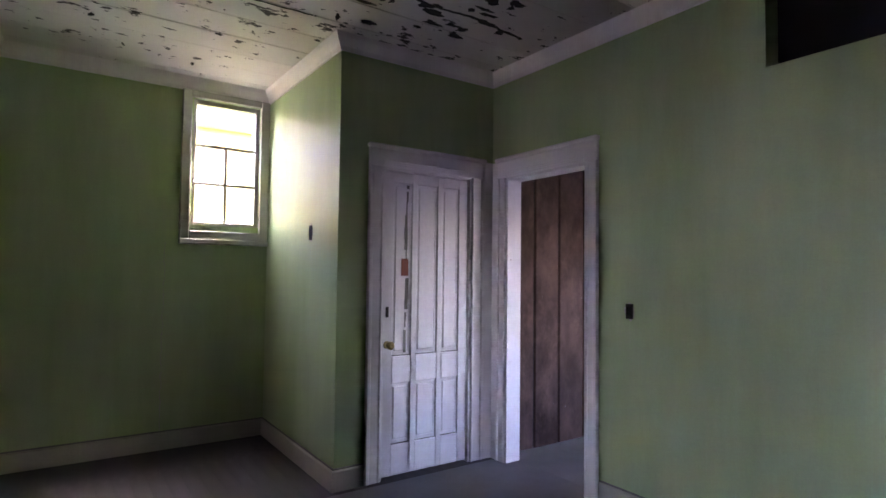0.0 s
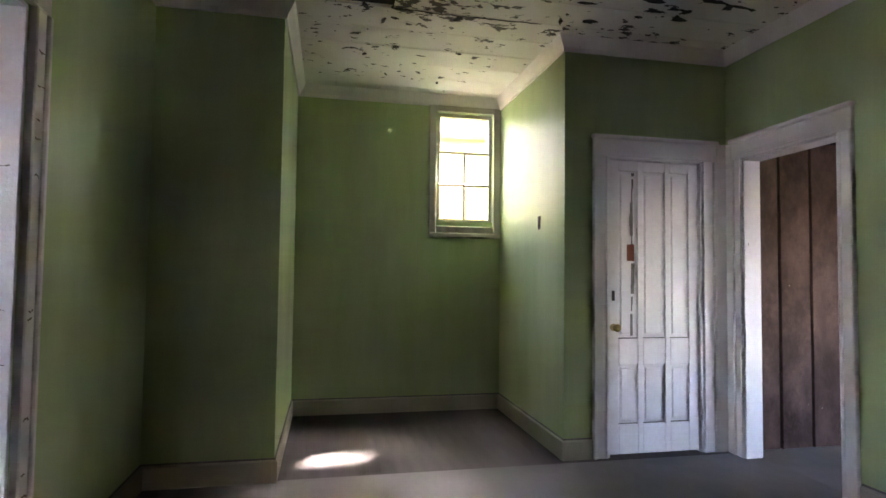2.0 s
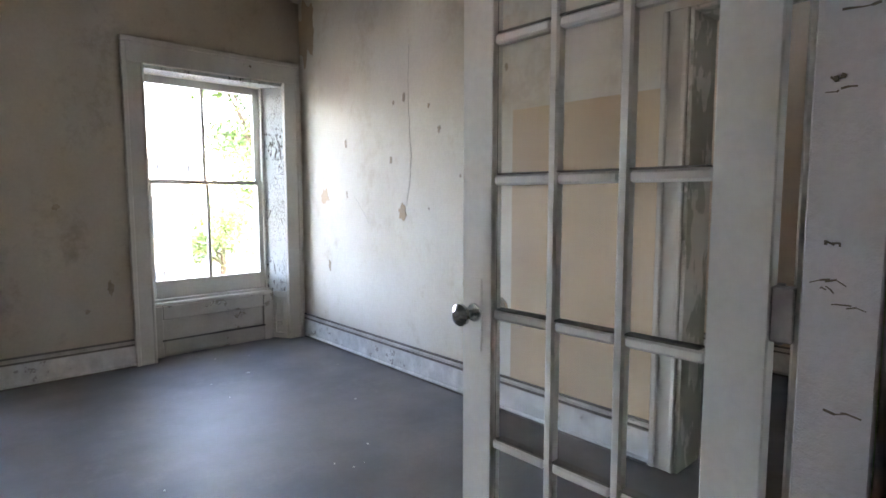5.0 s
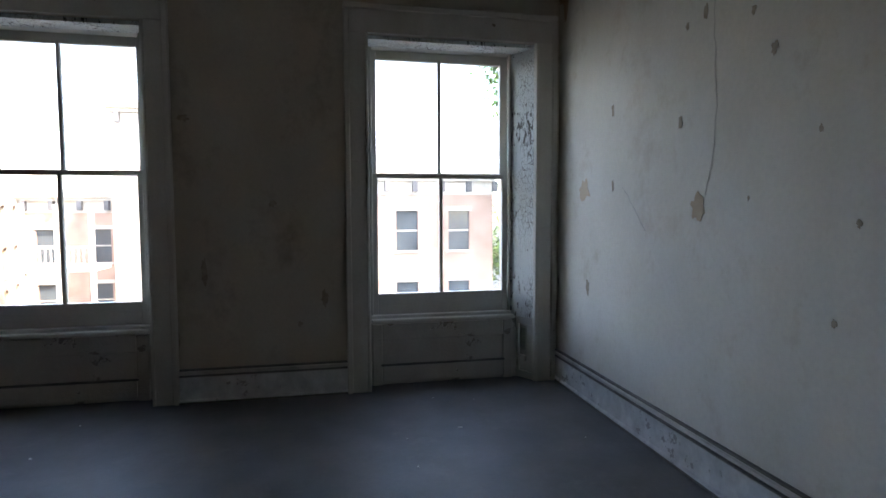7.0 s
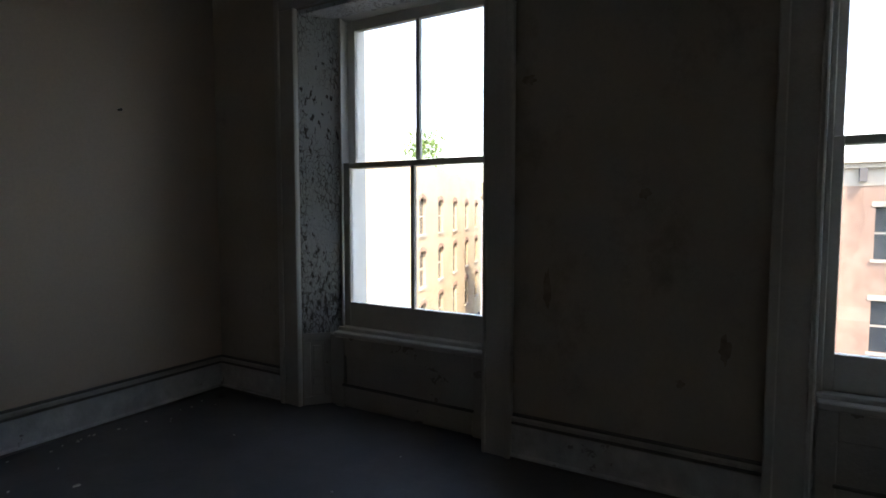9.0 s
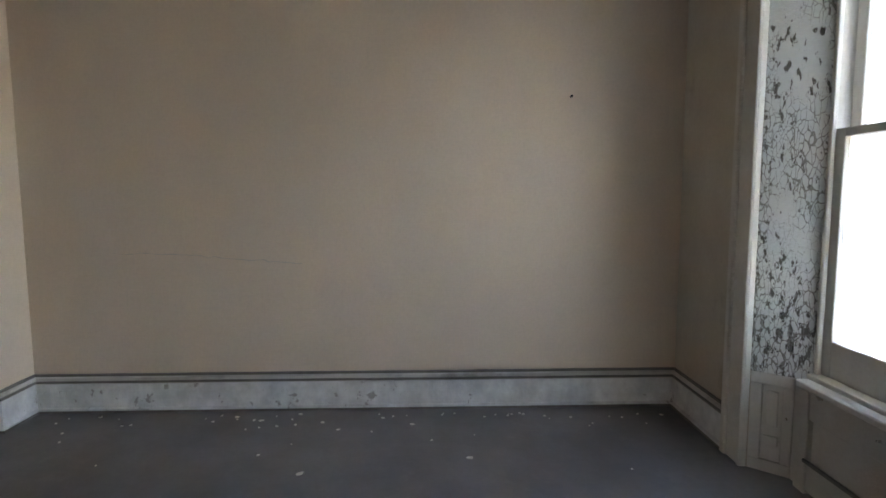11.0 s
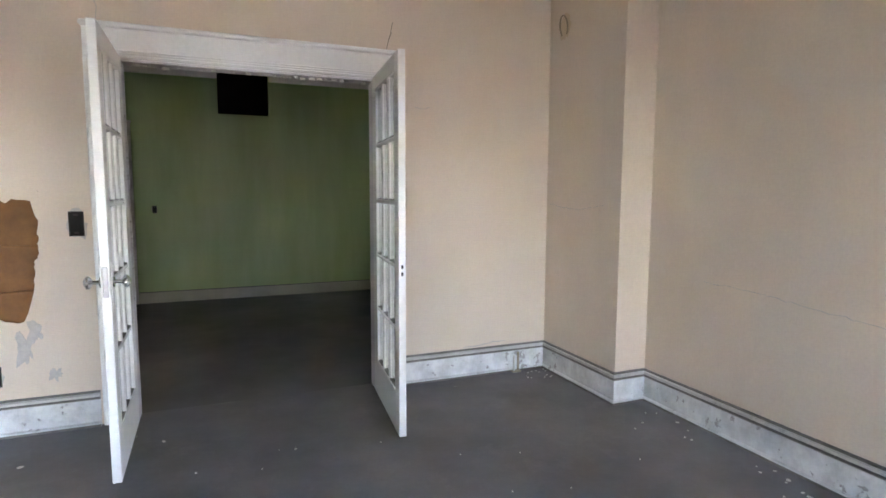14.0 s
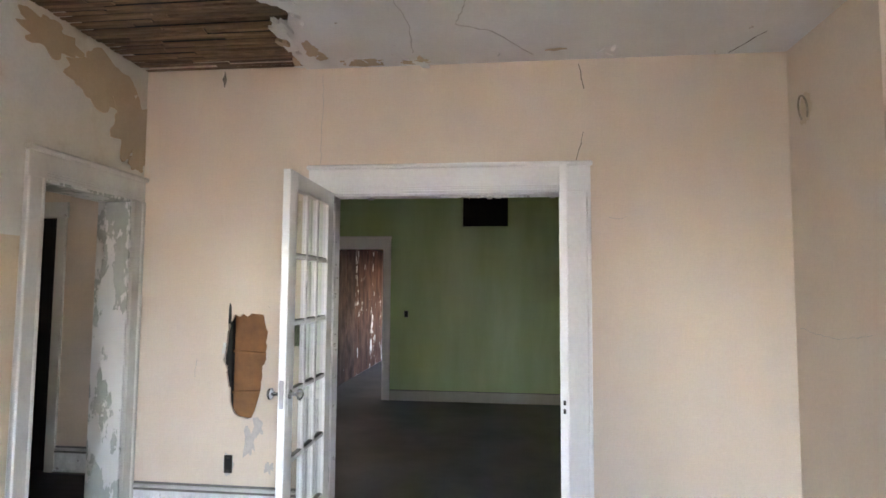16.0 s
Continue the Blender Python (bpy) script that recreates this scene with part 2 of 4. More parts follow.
def sweep(bm, profile, line):
    """A moulding: the profile (out from the wall, height) along a plan line whose room lies to its left."""
    pts = [Vector(p) for p in line]
    rings = []
    for k, p in enumerate(pts):
        d0 = (p - pts[k - 1]).normalized() if k else None
        d1 = (pts[k + 1] - p).normalized() if k + 1 < len(pts) else None
        n0 = Vector((-d0.y, d0.x)) if d0 else None
        n1 = Vector((-d1.y, d1.x)) if d1 else None
        if n0 and n1:
            nn = (n0 + n1).normalized()
            nn = nn / max(0.3, nn.dot(n0))
        else:
            nn = n0 or n1
        rings.append([bm.verts.new((p.x + nn.x * o, p.y + nn.y * o, z)) for o, z in profile])
    for r, s in zip(rings, rings[1:]):
        for k in range(len(profile) - 1):
            bm.faces.new((r[k], s[k], s[k + 1], r[k + 1]))
    for r in (rings[0], rings[-1]):
        bm.faces.new(r)
    bmesh.ops.recalc_face_normals(bm, faces=bm.faces)


def run(name, profile, line, mat, label, category="baseboard"):
    bm = bmesh.new()
    sweep(bm, profile, line)
    return setting(part(name, bm, mat), label, category)


# ---- plan ----
XW, YW, XC, ZC, ZG = 4.405, 4.325, -0.04, 2.97, 2.85   # white wall, window wall, cream wall, ceilings
YG = -0.10                                           # green face of the dividing wall
DX0, DX1, DZ = 1.56, 3.055, 2.115                   # double-door opening
XCL, YCL, YF = 4.48, -2.66, -3.905                   # closet front, closet side, far green wall
XA, YA = 5.925, -0.82                                 # alcove back, side of the bump
WINS = ((1.315, 0.638, 0.530), (3.635, 0.498, 0.592))  # window centres, half openings to either side
WTOP, SILL = 2.245, 0.445
WDEEP = 0.40
XPIL, YPIL = 0.205, 0.85                             # faces of the chimney pier

# floors
FLOORDARK = paint("dark_worn_floorboards", (0.050, 0.046, 0.044), (0.026, 0.024, 0.024), 0.75, 1.6, (0.4, 2.5, 1), 45, stain=0.42, stain_col=(0.075, 0.072, 0.07), bump=0.3)
# Darker copy of FLOOR: the green room's lower light put into its colour.
FLOORGREEN = paint("worn_grey_floor_shaded_copy", (0.165, 0.162, 0.167), (0.095, 0.093, 0.097), 0.6, 1.1, (1, 1, 1), 45, stain=0.42, stain_col=(0.14, 0.137, 0.138), bump=0.12)
setting(block("floor", (-0.5, -0.1, -0.12), (7.0, 4.75, 0.0), FLOOR), "grey painted bare floor, scuffed and dusty", "floor")
setting(block("floor_plank_room", (0.8, -11.6, -0.12), (7.0, YF - 0.12, 0.0), FLOOR), "grey dusty floor of the plank room", "floor")


def board_floor():
    """Worn boards along x with narrow joints."""
    rnd = random.Random(2)
    setting(block("floor_green_room", (-0.5, YF - 0.12, -0.12), (4.42, -0.1, 0.0), FLOORGREEN), "grey painted bare floor of the green room", "floor")
    f = setting(block("floor_alcove", (4.42, YF - 0.12, -0.12), (7.0, -0.1, -0.0006), FLOORDARK), "dark worn floorboards of the alcove", "floor")
    y, meshes = YF - 0.115, []
    for k in range(3):
        bm = bmesh.new()
        box(bm, (4.42, 0, -0.02), (7.0, 0.0945, 0), bevel=0.001)
        me = bpy.data.meshes.new("board")
        bm.to_mesh(me)
        bm.free()
        me.materials.append(FLOORDARK)
        meshes.append(me)
    while y < -0.16:
        o = new("board", rnd.choice(meshes))
        o.parent = f
        o.location = (0, y, -rnd.uniform(0, 0.0003))
        y += 0.095


board_floor()

# cream room walls
wall("wall_west", "x", XC - 0.3, XC, -3.7, YW, 0, ZC + 0.1, [], CREAM, "cream painted plaster wall, faintly stained")
setting(block("wall_pilaster", (XC, 0.0, 0), (XPIL, YPIL, ZC), CREAM), "cream painted chimney pier beside the double door wall", "wall")
wall("wall_north", "y", YW, YW + WDEEP, XC - 0.3, XW + 0.3, 0, ZC + 0.1, [(c - h, c + k, 0, WTOP) for c, h, k in WINS], PIERWALL, "stained, darker off-white plaster wall between the tall windows")
wall("wall_east", "x", XW, XW + 0.22, 0.0, YW, 0, ZC + 0.1, [(0.125, 0.845, 0, 2.075)], WHITEWALL, "stained white plaster wall with dents and cracks")
HOLE = (3.475, 3.79, 0.625, 1.37)
wall("wall_divider", "y", YG + 0.02, 0.0, XC - 0.3, XW + 0.02, 0, ZC + 0.1, [(DX0, DX1, 0, DZ), HOLE], CREAM, "cream painted wall around the open double door")
wall("wall_divider_back", "y", YG, YG + 0.02, XC - 0.3, XW, 0, ZC, [(DX0, DX1, 0, DZ)], GREEN, "green painted face of the dividing wall")

# green room walls
setting(block("wall_bump", (XW, YA, 0), (XW + 0.22, -0.001, ZG + 0.1), GREEN), "green painted wall beside the alcove", "wall")
setting(block("wall_bump_side", (XW + 0.22, YA, 0), (XA, YA + 0.105, ZG + 0.1), GREEN), "green painted wall between alcove and hall", "wall")
wall("wall_alcove", "x", XA, XA + 0.25, YF, YA + 0.1, 0, ZG + 0.1, [(-2.585, -2.065, 1.70, 2.70)], GREEN, "green painted alcove wall with a small high window")
wall("wall_closet_side", "y", YCL - 0.1, YCL, XCL, XA, 0, ZG, [], GREEN, "green painted side wall of the closet")
wall("wall_closet_front", "x", XCL, XCL + 0.1, YF, YCL - 0.1, 0, ZG, [(-3.70, -2.97, 0, 2.045)], GREEN, "green painted closet front with a panelled door")
wall("wall_south", "y", YF - 0.12, YF, -0.5, XA, 0, ZG, [(1.89, 2.50, 2.325, ZG), (3.56, 4.31, 0, 2.045)], GREEN, "mottled green painted wall with a square black opening")
wall("wall_green_west", "x", -0.5, XC - 0.3, YF, YG, 0, ZG, [], GREEN, "green painted plaster wall")
# Solid block: the cavity's lack of light is put into its black colour.
setting(block("cavity_black_block", (1.84, YF - 0.5, 2.28), (2.55, YF - 0.12, 2.95), DARK), "black block standing in for the unlit cavity behind the wall opening", "wall")

# ceilings


def board_ceiling():
    """Wide boards along y with narrow open joints; one stretch is missing."""
    bm = bmesh.new()
    w, x = 0.29, 4.04 - 0.29 * 16
    rnd = random.Random(4)
    while x < XA:
        dz = rnd.uniform(0, 0.004)
        for p, q in ((YF, -1.47), (-0.80, YG)) if abs(x - 4.04) < 0.01 else ((YF, YG),):
            box(bm, (x + 0.003, p, ZG + dz), (min(x + w - 0.003, XA), q, ZG + 0.02 + dz))
        x += w
    return setting(part("ceiling_green_room", bm, BOARDCEIL), "white board ceiling, its paint peeling in dark flakes", "ceiling")


board_ceiling()
# Black sheet: the void's darkness is its colour; it also keeps daylight out.
setting(block("ceiling_black_sheet", (-0.6, -4.2, ZG + 0.07), (6.3, YG + 0.04, ZG + 0.11), DARK), "black sheet above the boards, for a dark void and to block stray daylight", "ceiling")
# Unseen extra sheet, added to stop daylight leaking in past the alcove.
setting(block("ceiling_black_sheet", (6.3, -0.75, ZG + 0.07), (6.7, YG + 0.04, ZG + 0.11), DARK), "black sheet above the boards, for a dark void and to block stray daylight", "ceiling")


def in_lath(x, y):
    edge = 3.18 + 0.10 * math.sin(y * 5.1) + 0.05 * math.sin(y * 13.0 + 1)
    return x > edge and (y < 4.4)


def plaster_ceiling():
    """Plaster sheet with a ragged lost area towards the white wall; the laths show there."""
    bm = bmesh.new()
    s = 0.06
    nx, ny = int((XW - XC) / s) + 1, int(YW / s) + 1
    grid = {}

    def vert(i, j, z):
        k = (i, j, z)
        if k not in grid:
            jx = 0.022 * noise.noise((i * 0.7, j * 0.7, 3.0)) if 0 < i < nx and 0 < j < ny else 0
            grid[k] = bm.verts.new((min(XC + i * s + jx, XW), min(j * s + jx, YW), z))
        return grid[k]

    for i in range(nx):
        for j in range(ny):
            if not in_lath(XC + (i + 0.5) * s, (j + 0.5) * s + 0.08 * noise.noise((i * 0.3, j * 0.3, 1.0))):
                bm.faces.new([vert(i + a, j + b, ZC) for a, b in ((0, 0), (0, 1), (1, 1), (1, 0))])
    r = bmesh.ops.extrude_face_region(bm, geom=bm.faces[:])
    bmesh.ops.translate(bm, verts=[v for v in r["geom"] if isinstance(v, bmesh.types.BMVert)], vec=(0, 0, 0.018))
    bmesh.ops.recalc_face_normals(bm, faces=bm.faces)
    return setting(part("ceiling_plaster", bm, CEILING), "cracked off-white plaster ceiling, partly fallen", "ceiling")


plaster_ceiling()


def lath_ceiling():
    bm = bmesh.new()
    rnd = random.Random(8)
    y = 0.01
    while y < YW - 0.03:
        a = 2.9
        while a < XW:
            b = min(a + rnd.uniform(0.7, 1.3), XW)
            if rnd.random() > 0.04:
                low = ZC + 0.016 + rnd.uniform(0, 0.012)
                box(bm, (a, y + rnd.uniform(0, 0.004), low), (b - 0.006, y + rnd.uniform(0.024, 0.030), low + 0.008))
            a = b
        y += 0.040
    return setting(part("ceiling_lath", bm, LATH), "exposed brown wooden laths where the plaster fell", "ceiling")


lath_ceiling()
# Slab in place of an open void; the darkness between laths is its colour.
setting(block("ceiling_joist_black_sheet", (XC - 0.4, -0.12, ZC + 0.08), (XW + 2.2, YW + 0.4, ZC + 0.12), DARK), "black sheet standing in for the dark void above the laths", "ceiling")

# cornice of the green room
CORN = [(0, ZG - 0.10), (0.012, ZG - 0.10), (0.02, ZG - 0.075), (0.05, ZG - 0.03), (0.062, ZG - 0.002), (0, ZG - 0.002)]
run("trim_cornice", CORN, [(XW, YG), (XC - 0.3, YG)], DOORPAINT, "pale painted ceiling moulding", "moulding")
run("trim_cornice", CORN, [(XCL, YF), (XCL, YCL), (XA, YCL), (XA, YA), (XW, YA), (XW, YG)], DOORPAINT, "pale painted ceiling moulding round the alcove", "moulding")
run("trim_cornice", CORN, [(2.50, YF), (XCL, YF)], DOORPAINT, "pale painted ceiling moulding", "moulding")
run("trim_cornice", CORN, [(XC - 0.3, YF), (1.89, YF)], DOORPAINT, "pale painted ceiling moulding", "moulding")

# baseboards
BASE = [(0, 0), (0.03, 0), (0.03, 0.020), (0.017, 0.027), (0.017, 0.158), (0, 0.158)]
CAP = [(0, 0.158), (0.022, 0.158), (0.022, 0.164), (0.012, 0.169), (0.012, 0.176), (0.026, 0.181), (0.024, 0.191), (0.010, 0.197), (0.010, 0.203), (0, 0.205)]


def base_run(line):
    run("baseboard", BASE, line, BASEWHITE, "blistered white painted baseboard")
    run("trim_baseboard_cap", CAP, line, CAPMAT, "grimy moulded cap along the baseboard", "moulding")
    # Dark strips colour the grooves and foot line, shade and grime together.
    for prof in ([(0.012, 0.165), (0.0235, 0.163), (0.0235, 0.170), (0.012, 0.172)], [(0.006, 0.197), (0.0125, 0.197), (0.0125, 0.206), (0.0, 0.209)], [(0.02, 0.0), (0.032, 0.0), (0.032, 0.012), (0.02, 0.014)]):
        run("trim_baseboard_groove", prof, line, BASELINE, "dark strip for the dirt and shade of a baseboard groove", "moulding")


CAPMAT = paint("grimy_white_moulding", (0.62, 0.60, 0.56), (0.50, 0.48, 0.44), 0.5, 3, bump=0.2, stain=0.5, stain_col=(0.2, 0.18, 0.16))
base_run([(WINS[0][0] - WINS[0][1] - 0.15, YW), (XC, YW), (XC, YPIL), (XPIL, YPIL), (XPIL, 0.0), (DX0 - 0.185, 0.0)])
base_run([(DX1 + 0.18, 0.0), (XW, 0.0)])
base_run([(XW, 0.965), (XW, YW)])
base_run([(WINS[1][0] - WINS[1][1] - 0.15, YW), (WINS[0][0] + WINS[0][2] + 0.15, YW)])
GBASE = [(0, 0), (0.018, 0), (0.018, 0.120), (0.01, 0.127), (0, 0.13)]
# Raised dark strip stands in for the shaded gap above the board.
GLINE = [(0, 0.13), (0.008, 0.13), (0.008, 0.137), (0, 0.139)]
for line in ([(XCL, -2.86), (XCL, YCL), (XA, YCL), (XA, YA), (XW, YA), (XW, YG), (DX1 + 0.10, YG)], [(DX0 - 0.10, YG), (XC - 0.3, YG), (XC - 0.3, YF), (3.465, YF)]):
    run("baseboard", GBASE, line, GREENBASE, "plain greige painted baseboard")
    run("trim_baseboard_line", GLINE, line, BASELINE, "dark strip in place of the shaded gap above the baseboard", "moulding")

# ---- tall sash windows ----


def slab(name, lo, hi, mat, parent, label="", bevel=0.003):
    return block(name, lo, hi, mat, parent, label, bevel)


def sash(root, name, half, z0, z1, y, rail_low, rail_top):
    s = slab(name, (-half, y - 0.02, z0), (-half + 0.052, y + 0.02, z1), TRIM, root)
    slab("stile", (half - 0.052, y - 0.02, z0), (half, y + 0.02, z1), TRIM, s)
    slab("bottom_rail", (-half + 0.052, y - 0.02, z0), (half - 0.052, y + 0.02, z0 + rail_low), TRIM, s)
    slab("top_rail", (-half + 0.052, y - 0.02, z1 - rail_top), (half - 0.052, y + 0.02, z1), TRIM, s)
    slab("muntin", (-0.012, y - 0.016, z0 + rail_low), (0.012, y + 0.016, z1 - rail_top), TRIM, s)
    for a, b in ((-half + 0.052, -0.012), (0.012, half - 0.052)):
        g = block("pane", (a, y - 0.002, z0 + rail_low), (b, y + 0.002, z1 - rail_top), GLASS, s)
        g.visible_shadow = False
    return s


def tall_window(name, cx, half, label):
    w = thing(name, (cx, YW, 0), label, "window")
    w["kind"] = "structure"
    side = {-1: half[0], 1: half[1]}
    inner = 0.485
    for sx in (-1, 1):
        hw = side[sx]
        # casing: flat board with a raised outer bead
        bm = bmesh.new()
        box(bm, (sx * hw, -0.028, 0), (sx * (hw + 0.125), -0.001, WTOP), bevel=0.003)
        box(bm, (sx * (hw + 0.115), -0.042, 0), (sx * (hw + 0.15), -0.0015, WTOP + 0.138), bevel=0.006)
        box(bm, (sx * (hw + 0.002), -0.036, 0), (sx * (hw + 0.022), -0.02, WTOP), bevel=0.005)
        part("casing", bm, TRIM, w)
        # splayed shutter-box lining above a panelled plinth
        bm = bmesh.new()
        q = [(sx * hw, -0.002), (sx * inner, 0.17), (sx * inner, 0.23), (sx * (hw + 0.004), 0.23)]
        vs = [[bm.verts.new((x, y, z)) for x, y in q] for z in (SILL - 0.02, WTOP)]
        for k in range(4):
            bm.faces.new((vs[0][k], vs[0][(k + 1) % 4], vs[1][(k + 1) % 4], vs[1][k]))
        bm.faces.new(vs[0])
        bm.faces.new(vs[1][::-1])
        bmesh.ops.recalc_face_normals(bm, faces=bm.faces)
        part("jamb_lining", bm, PEEL, w, "white lining with crazed, flaking paint")
        bm = bmesh.new()
        ang = math.degrees(math.atan2(hw - inner, 0.17))
        m = Matrix.Translation((sx * hw, 0, 0)) @ Matrix.Rotation(radians(sx * ang), 4, "Z")
        for lo, hi in (((0, 0.0, 0), (0.03, 0.16, 0.05)), ((0, 0.0, SILL - 0.07), (0.03, 0.16, SILL - 0.02)), ((0, 0.0, 0.05), (0.03, 0.045, SILL - 0.07)),
                       ((0, 0.12, 0.05), (0.03, 0.16, SILL - 0.07)), ((0.012, 0.045, 0.05), (0.03, 0.12, SILL - 0.07)), ((-0.006, 0.055, 0.12), (0.01, 0.11, 0.16)), ((0.004, 0.06, 0.2), (0.02, 0.105, 0.35))):
            box(bm, (-sx * lo[0] * -1, lo[1], lo[2]), (sx * hi[0], hi[1], hi[2]), m, bevel=0.003)
        part("jamb_plinth", bm, TRIM, w, "panelled plinth with dirty white paint")
        # pulley stile and stop bead
        bm = bmesh.new()
        box(bm, (sx * (inner - 0.002), 0.173, 0.0), (sx * (hw + 0.004), 0.399, WTOP - 0.002))
        box(bm, (sx * (inner - 0.02), 0.155, SILL), (sx * inner, 0.175, WTOP - 0.02), bevel=0.004)
        part("pulley_stile", bm, TRIM, w)
    bm = bmesh.new()
    box(bm, (-side[-1] - 0.12, -0.030, WTOP), (side[1] + 0.12, -0.001, WTOP + 0.15), bevel=0.003)
    box(bm, (-side[-1] - 0.15, -0.042, WTOP + 0.14), (side[1] + 0.15, -0.001, WTOP + 0.178), bevel=0.006)
    part("head_casing", bm, TRIM, w)
    slab("head_lining", (-side[-1] + 0.001, 0.001, WTOP - 0.03), (side[1] - 0.001, 0.165, WTOP - 0.004), PEEL, w, "head lining with flaking paint")
    slab("head_stop", (-inner, 0.15, WTOP - 0.03), (inner, 0.40, WTOP), TRIM, w)
    # apron panel under the sash, with two rails and a sunk field
    bm = bmesh.new()
    box(bm, (-side[-1], 0.12, 0.0), (side[1], 0.172, SILL - 0.033))
    box(bm, (-inner + 0.071, 0.098, 0.30), (inner - 0.071, 0.13, SILL - 0.034), bevel=0.004)
    box(bm, (-inner + 0.071, 0.098, 0.02), (inner - 0.071, 0.13, 0.13), bevel=0.004)
    for sx in (-1, 1):
        box(bm, (sx * (inner - 0.07), 0.096, 0.0), (sx * (inner - 0.004), 0.13, SILL - 0.036), bevel=0.004)
    part("apron_panel", bm, APRON, w, "grimy panelled apron under the sill")
    slab("apron_bead", (-inner + 0.06, 0.088, 0.128), (inner - 0.06, 0.102, 0.142), BASELINE, w)
    bm = bmesh.new()
    box(bm, (-inner + 0.002, 0.085, SILL - 0.032), (inner + 0.01, 0.42, SILL - 0.005), bevel=0.005)
    box(bm, (-inner, 0.13, SILL - 0.005), (inner, 0.40, SILL + 0.015), bevel=0.003)
    part("sill", bm, TRIM, w)
    sash(w, "lower_sash", 0.482, SILL + 0.015, 1.405, 0.20, 0.140, 0.032)
    sash(w, "upper_sash", 0.482, 1.375, WTOP - 0.002, 0.255, 0.032, 0.085)
    return w


APRON = paint("scabby_apron_paint", (0.55, 0.53, 0.48), (0.46, 0.43, 0.38), 0.6, 4, chips=0.70, chip_col=(0.30, 0.27, 0.23), chip_scale=9, zone=3, bump=0.7)
tall_window("window_1", WINS[0][0], WINS[0][1:], "tall four-pane sash window in flaking white casing")
tall_window("window_2", WINS[1][0], WINS[1][1:], "tall four-pane sash window beside the white wall, casing flaking")

# ---- small high window of the alcove ----


def alcove_window():
    w = thing("window_3", (XA, -2.318, 1.57), "small high casement window with six lights", "window")
    w["kind"] = "structure"
    y0, y1, z0, z1 = -0.335, 0.338, 0.0, 1.185
    for a, b, c, d in ((y0, y0 + 0.07, z0, z1), (y1 - 0.07, y1, z0, z1), (y0 + 0.07, y1 - 0.07, z0, z0 + 0.085), (y0 + 0.07, y1 - 0.07, z1 - 0.055, z1)):
        slab("casing", (-0.03, a, c), (-0.001, b, d), GREENTRIM, w, bevel=0.005)
    slab("sill", (-0.05, y0, z0 - 0.02), (0.06, y1, z0 + 0.02), GREENTRIM, w, bevel=0.005)
    f = slab("sash_frame", (0.03, -0.268, 0.08), (0.07, -0.235, 1.145), GREENTRIM, w)
    slab("stile", (0.03, 0.225, 0.08), (0.07, 0.268, 1.145), GREENTRIM, f)
    slab("bottom_rail", (0.03, -0.235, 0.08), (0.07, 0.225, 0.158), GREENTRIM, f)
    slab("top_rail", (0.03, -0.235, 1.095), (0.07, 0.225, 1.145), GREENTRIM, f)
    for z in (0.468, 0.768):
        slab("glazing_bar", (0.035, -0.235, z - 0.012), (0.06, 0.225, z + 0.012), GREENTRIM, f)
    slab("glazing_bar", (0.035, -0.016, 0.158), (0.06, 0.006, 0.757), GREENTRIM, f)
    for a, b, c, d in ((-0.235, -0.016, 0.158, 0.456), (0.006, 0.225, 0.158, 0.456), (-0.235, -0.016, 0.48, 0.756), (0.006, 0.225, 0.48, 0.756), (-0.235, 0.225, 0.78, 1.095)):
        g = block("pane", (0.046, a, c), (0.05, b, d), GLASS, f)
        g.visible_shadow = c < 0.2
    bm = bmesh.new()
    bmesh.ops.create_uvsphere(bm, u_segments=10, v_segments=6, radius=0.016, matrix=Matrix.Translation((0.02, 0.25, 0.47)))
    box(bm, (0.01, 0.24, 0.44), (0.03, 0.257, 0.50), bevel=0.003)
    part("latch", bm, DARKMETAL, w, "dark metal latch")


GREENTRIM = paint("grey_white_casement_paint", (0.52, 0.51, 0.46), (0.44, 0.42, 0.37), 0.5, 4, (1, 1, 0.5), bump=0.2)
alcove_window()

# ---- door casings ----


def casing(name, m, half, top, width, head, mat, label, depth=0.0, lining=None):
    """A cased opening in its own frame: x along the wall, y into the wall, face at y 0."""
    w = new(name)
    w.empty_display_size = 0.1
    w.matrix_world = m
    setting(w, label, "door frame")
    for sx in (-1, 1):
        bm = bmesh.new()
        box(bm, (sx * half, -0.022, 0), (sx * (half + width), -0.001, top), bevel=0.003)
        box(bm, (sx * (half + width - 0.028), -0.034, 0), (sx * (half + width), -0.002, top), bevel=0.006)
        box(bm, (sx * half, -0.029, 0), (sx * (half + 0.02), -0.002, top), bevel=0.005)
        part("casing", bm, mat, w)
        if depth:
            slab("jamb", (sx * (half - 0.018), -0.012, 0), (sx * half, depth, top), lining or mat, w)
    bm = bmesh.new()
    box(bm, (-half - width, -0.024, top), (half + width, -0.001, top + head), bevel=0.003)
    box(bm, (-half - width - 0.012, -0.045, top + head - 0.03), (half + width + 0.012, -0.001, top + head), bevel=0.008)
    for k in range(3):
        box(bm, (-half, -0.03, top + 0.008 + k * 0.014), (half, -0.02, top + 0.014 + k * 0.014), bevel=0.002)
    part("head_casing", bm, mat, w)
    if depth:
        slab("head_jamb", (-half + 0.018, -0.012, top - 0.018), (half - 0.018, depth, top), lining or mat, w)
    return w


TH = -YG
CRACKED = paint("cracked_lilac_white_paint", (0.76, 0.73, 0.76), (0.64, 0.61, 0.62), 0.5, 3, (1, 1, 0.4), chips=0.71, chip_col=(0.22, 0.17, 0.16), chip_scale=9, chip_stretch=(0.8, 0.8, 3.0), bump=0.7)
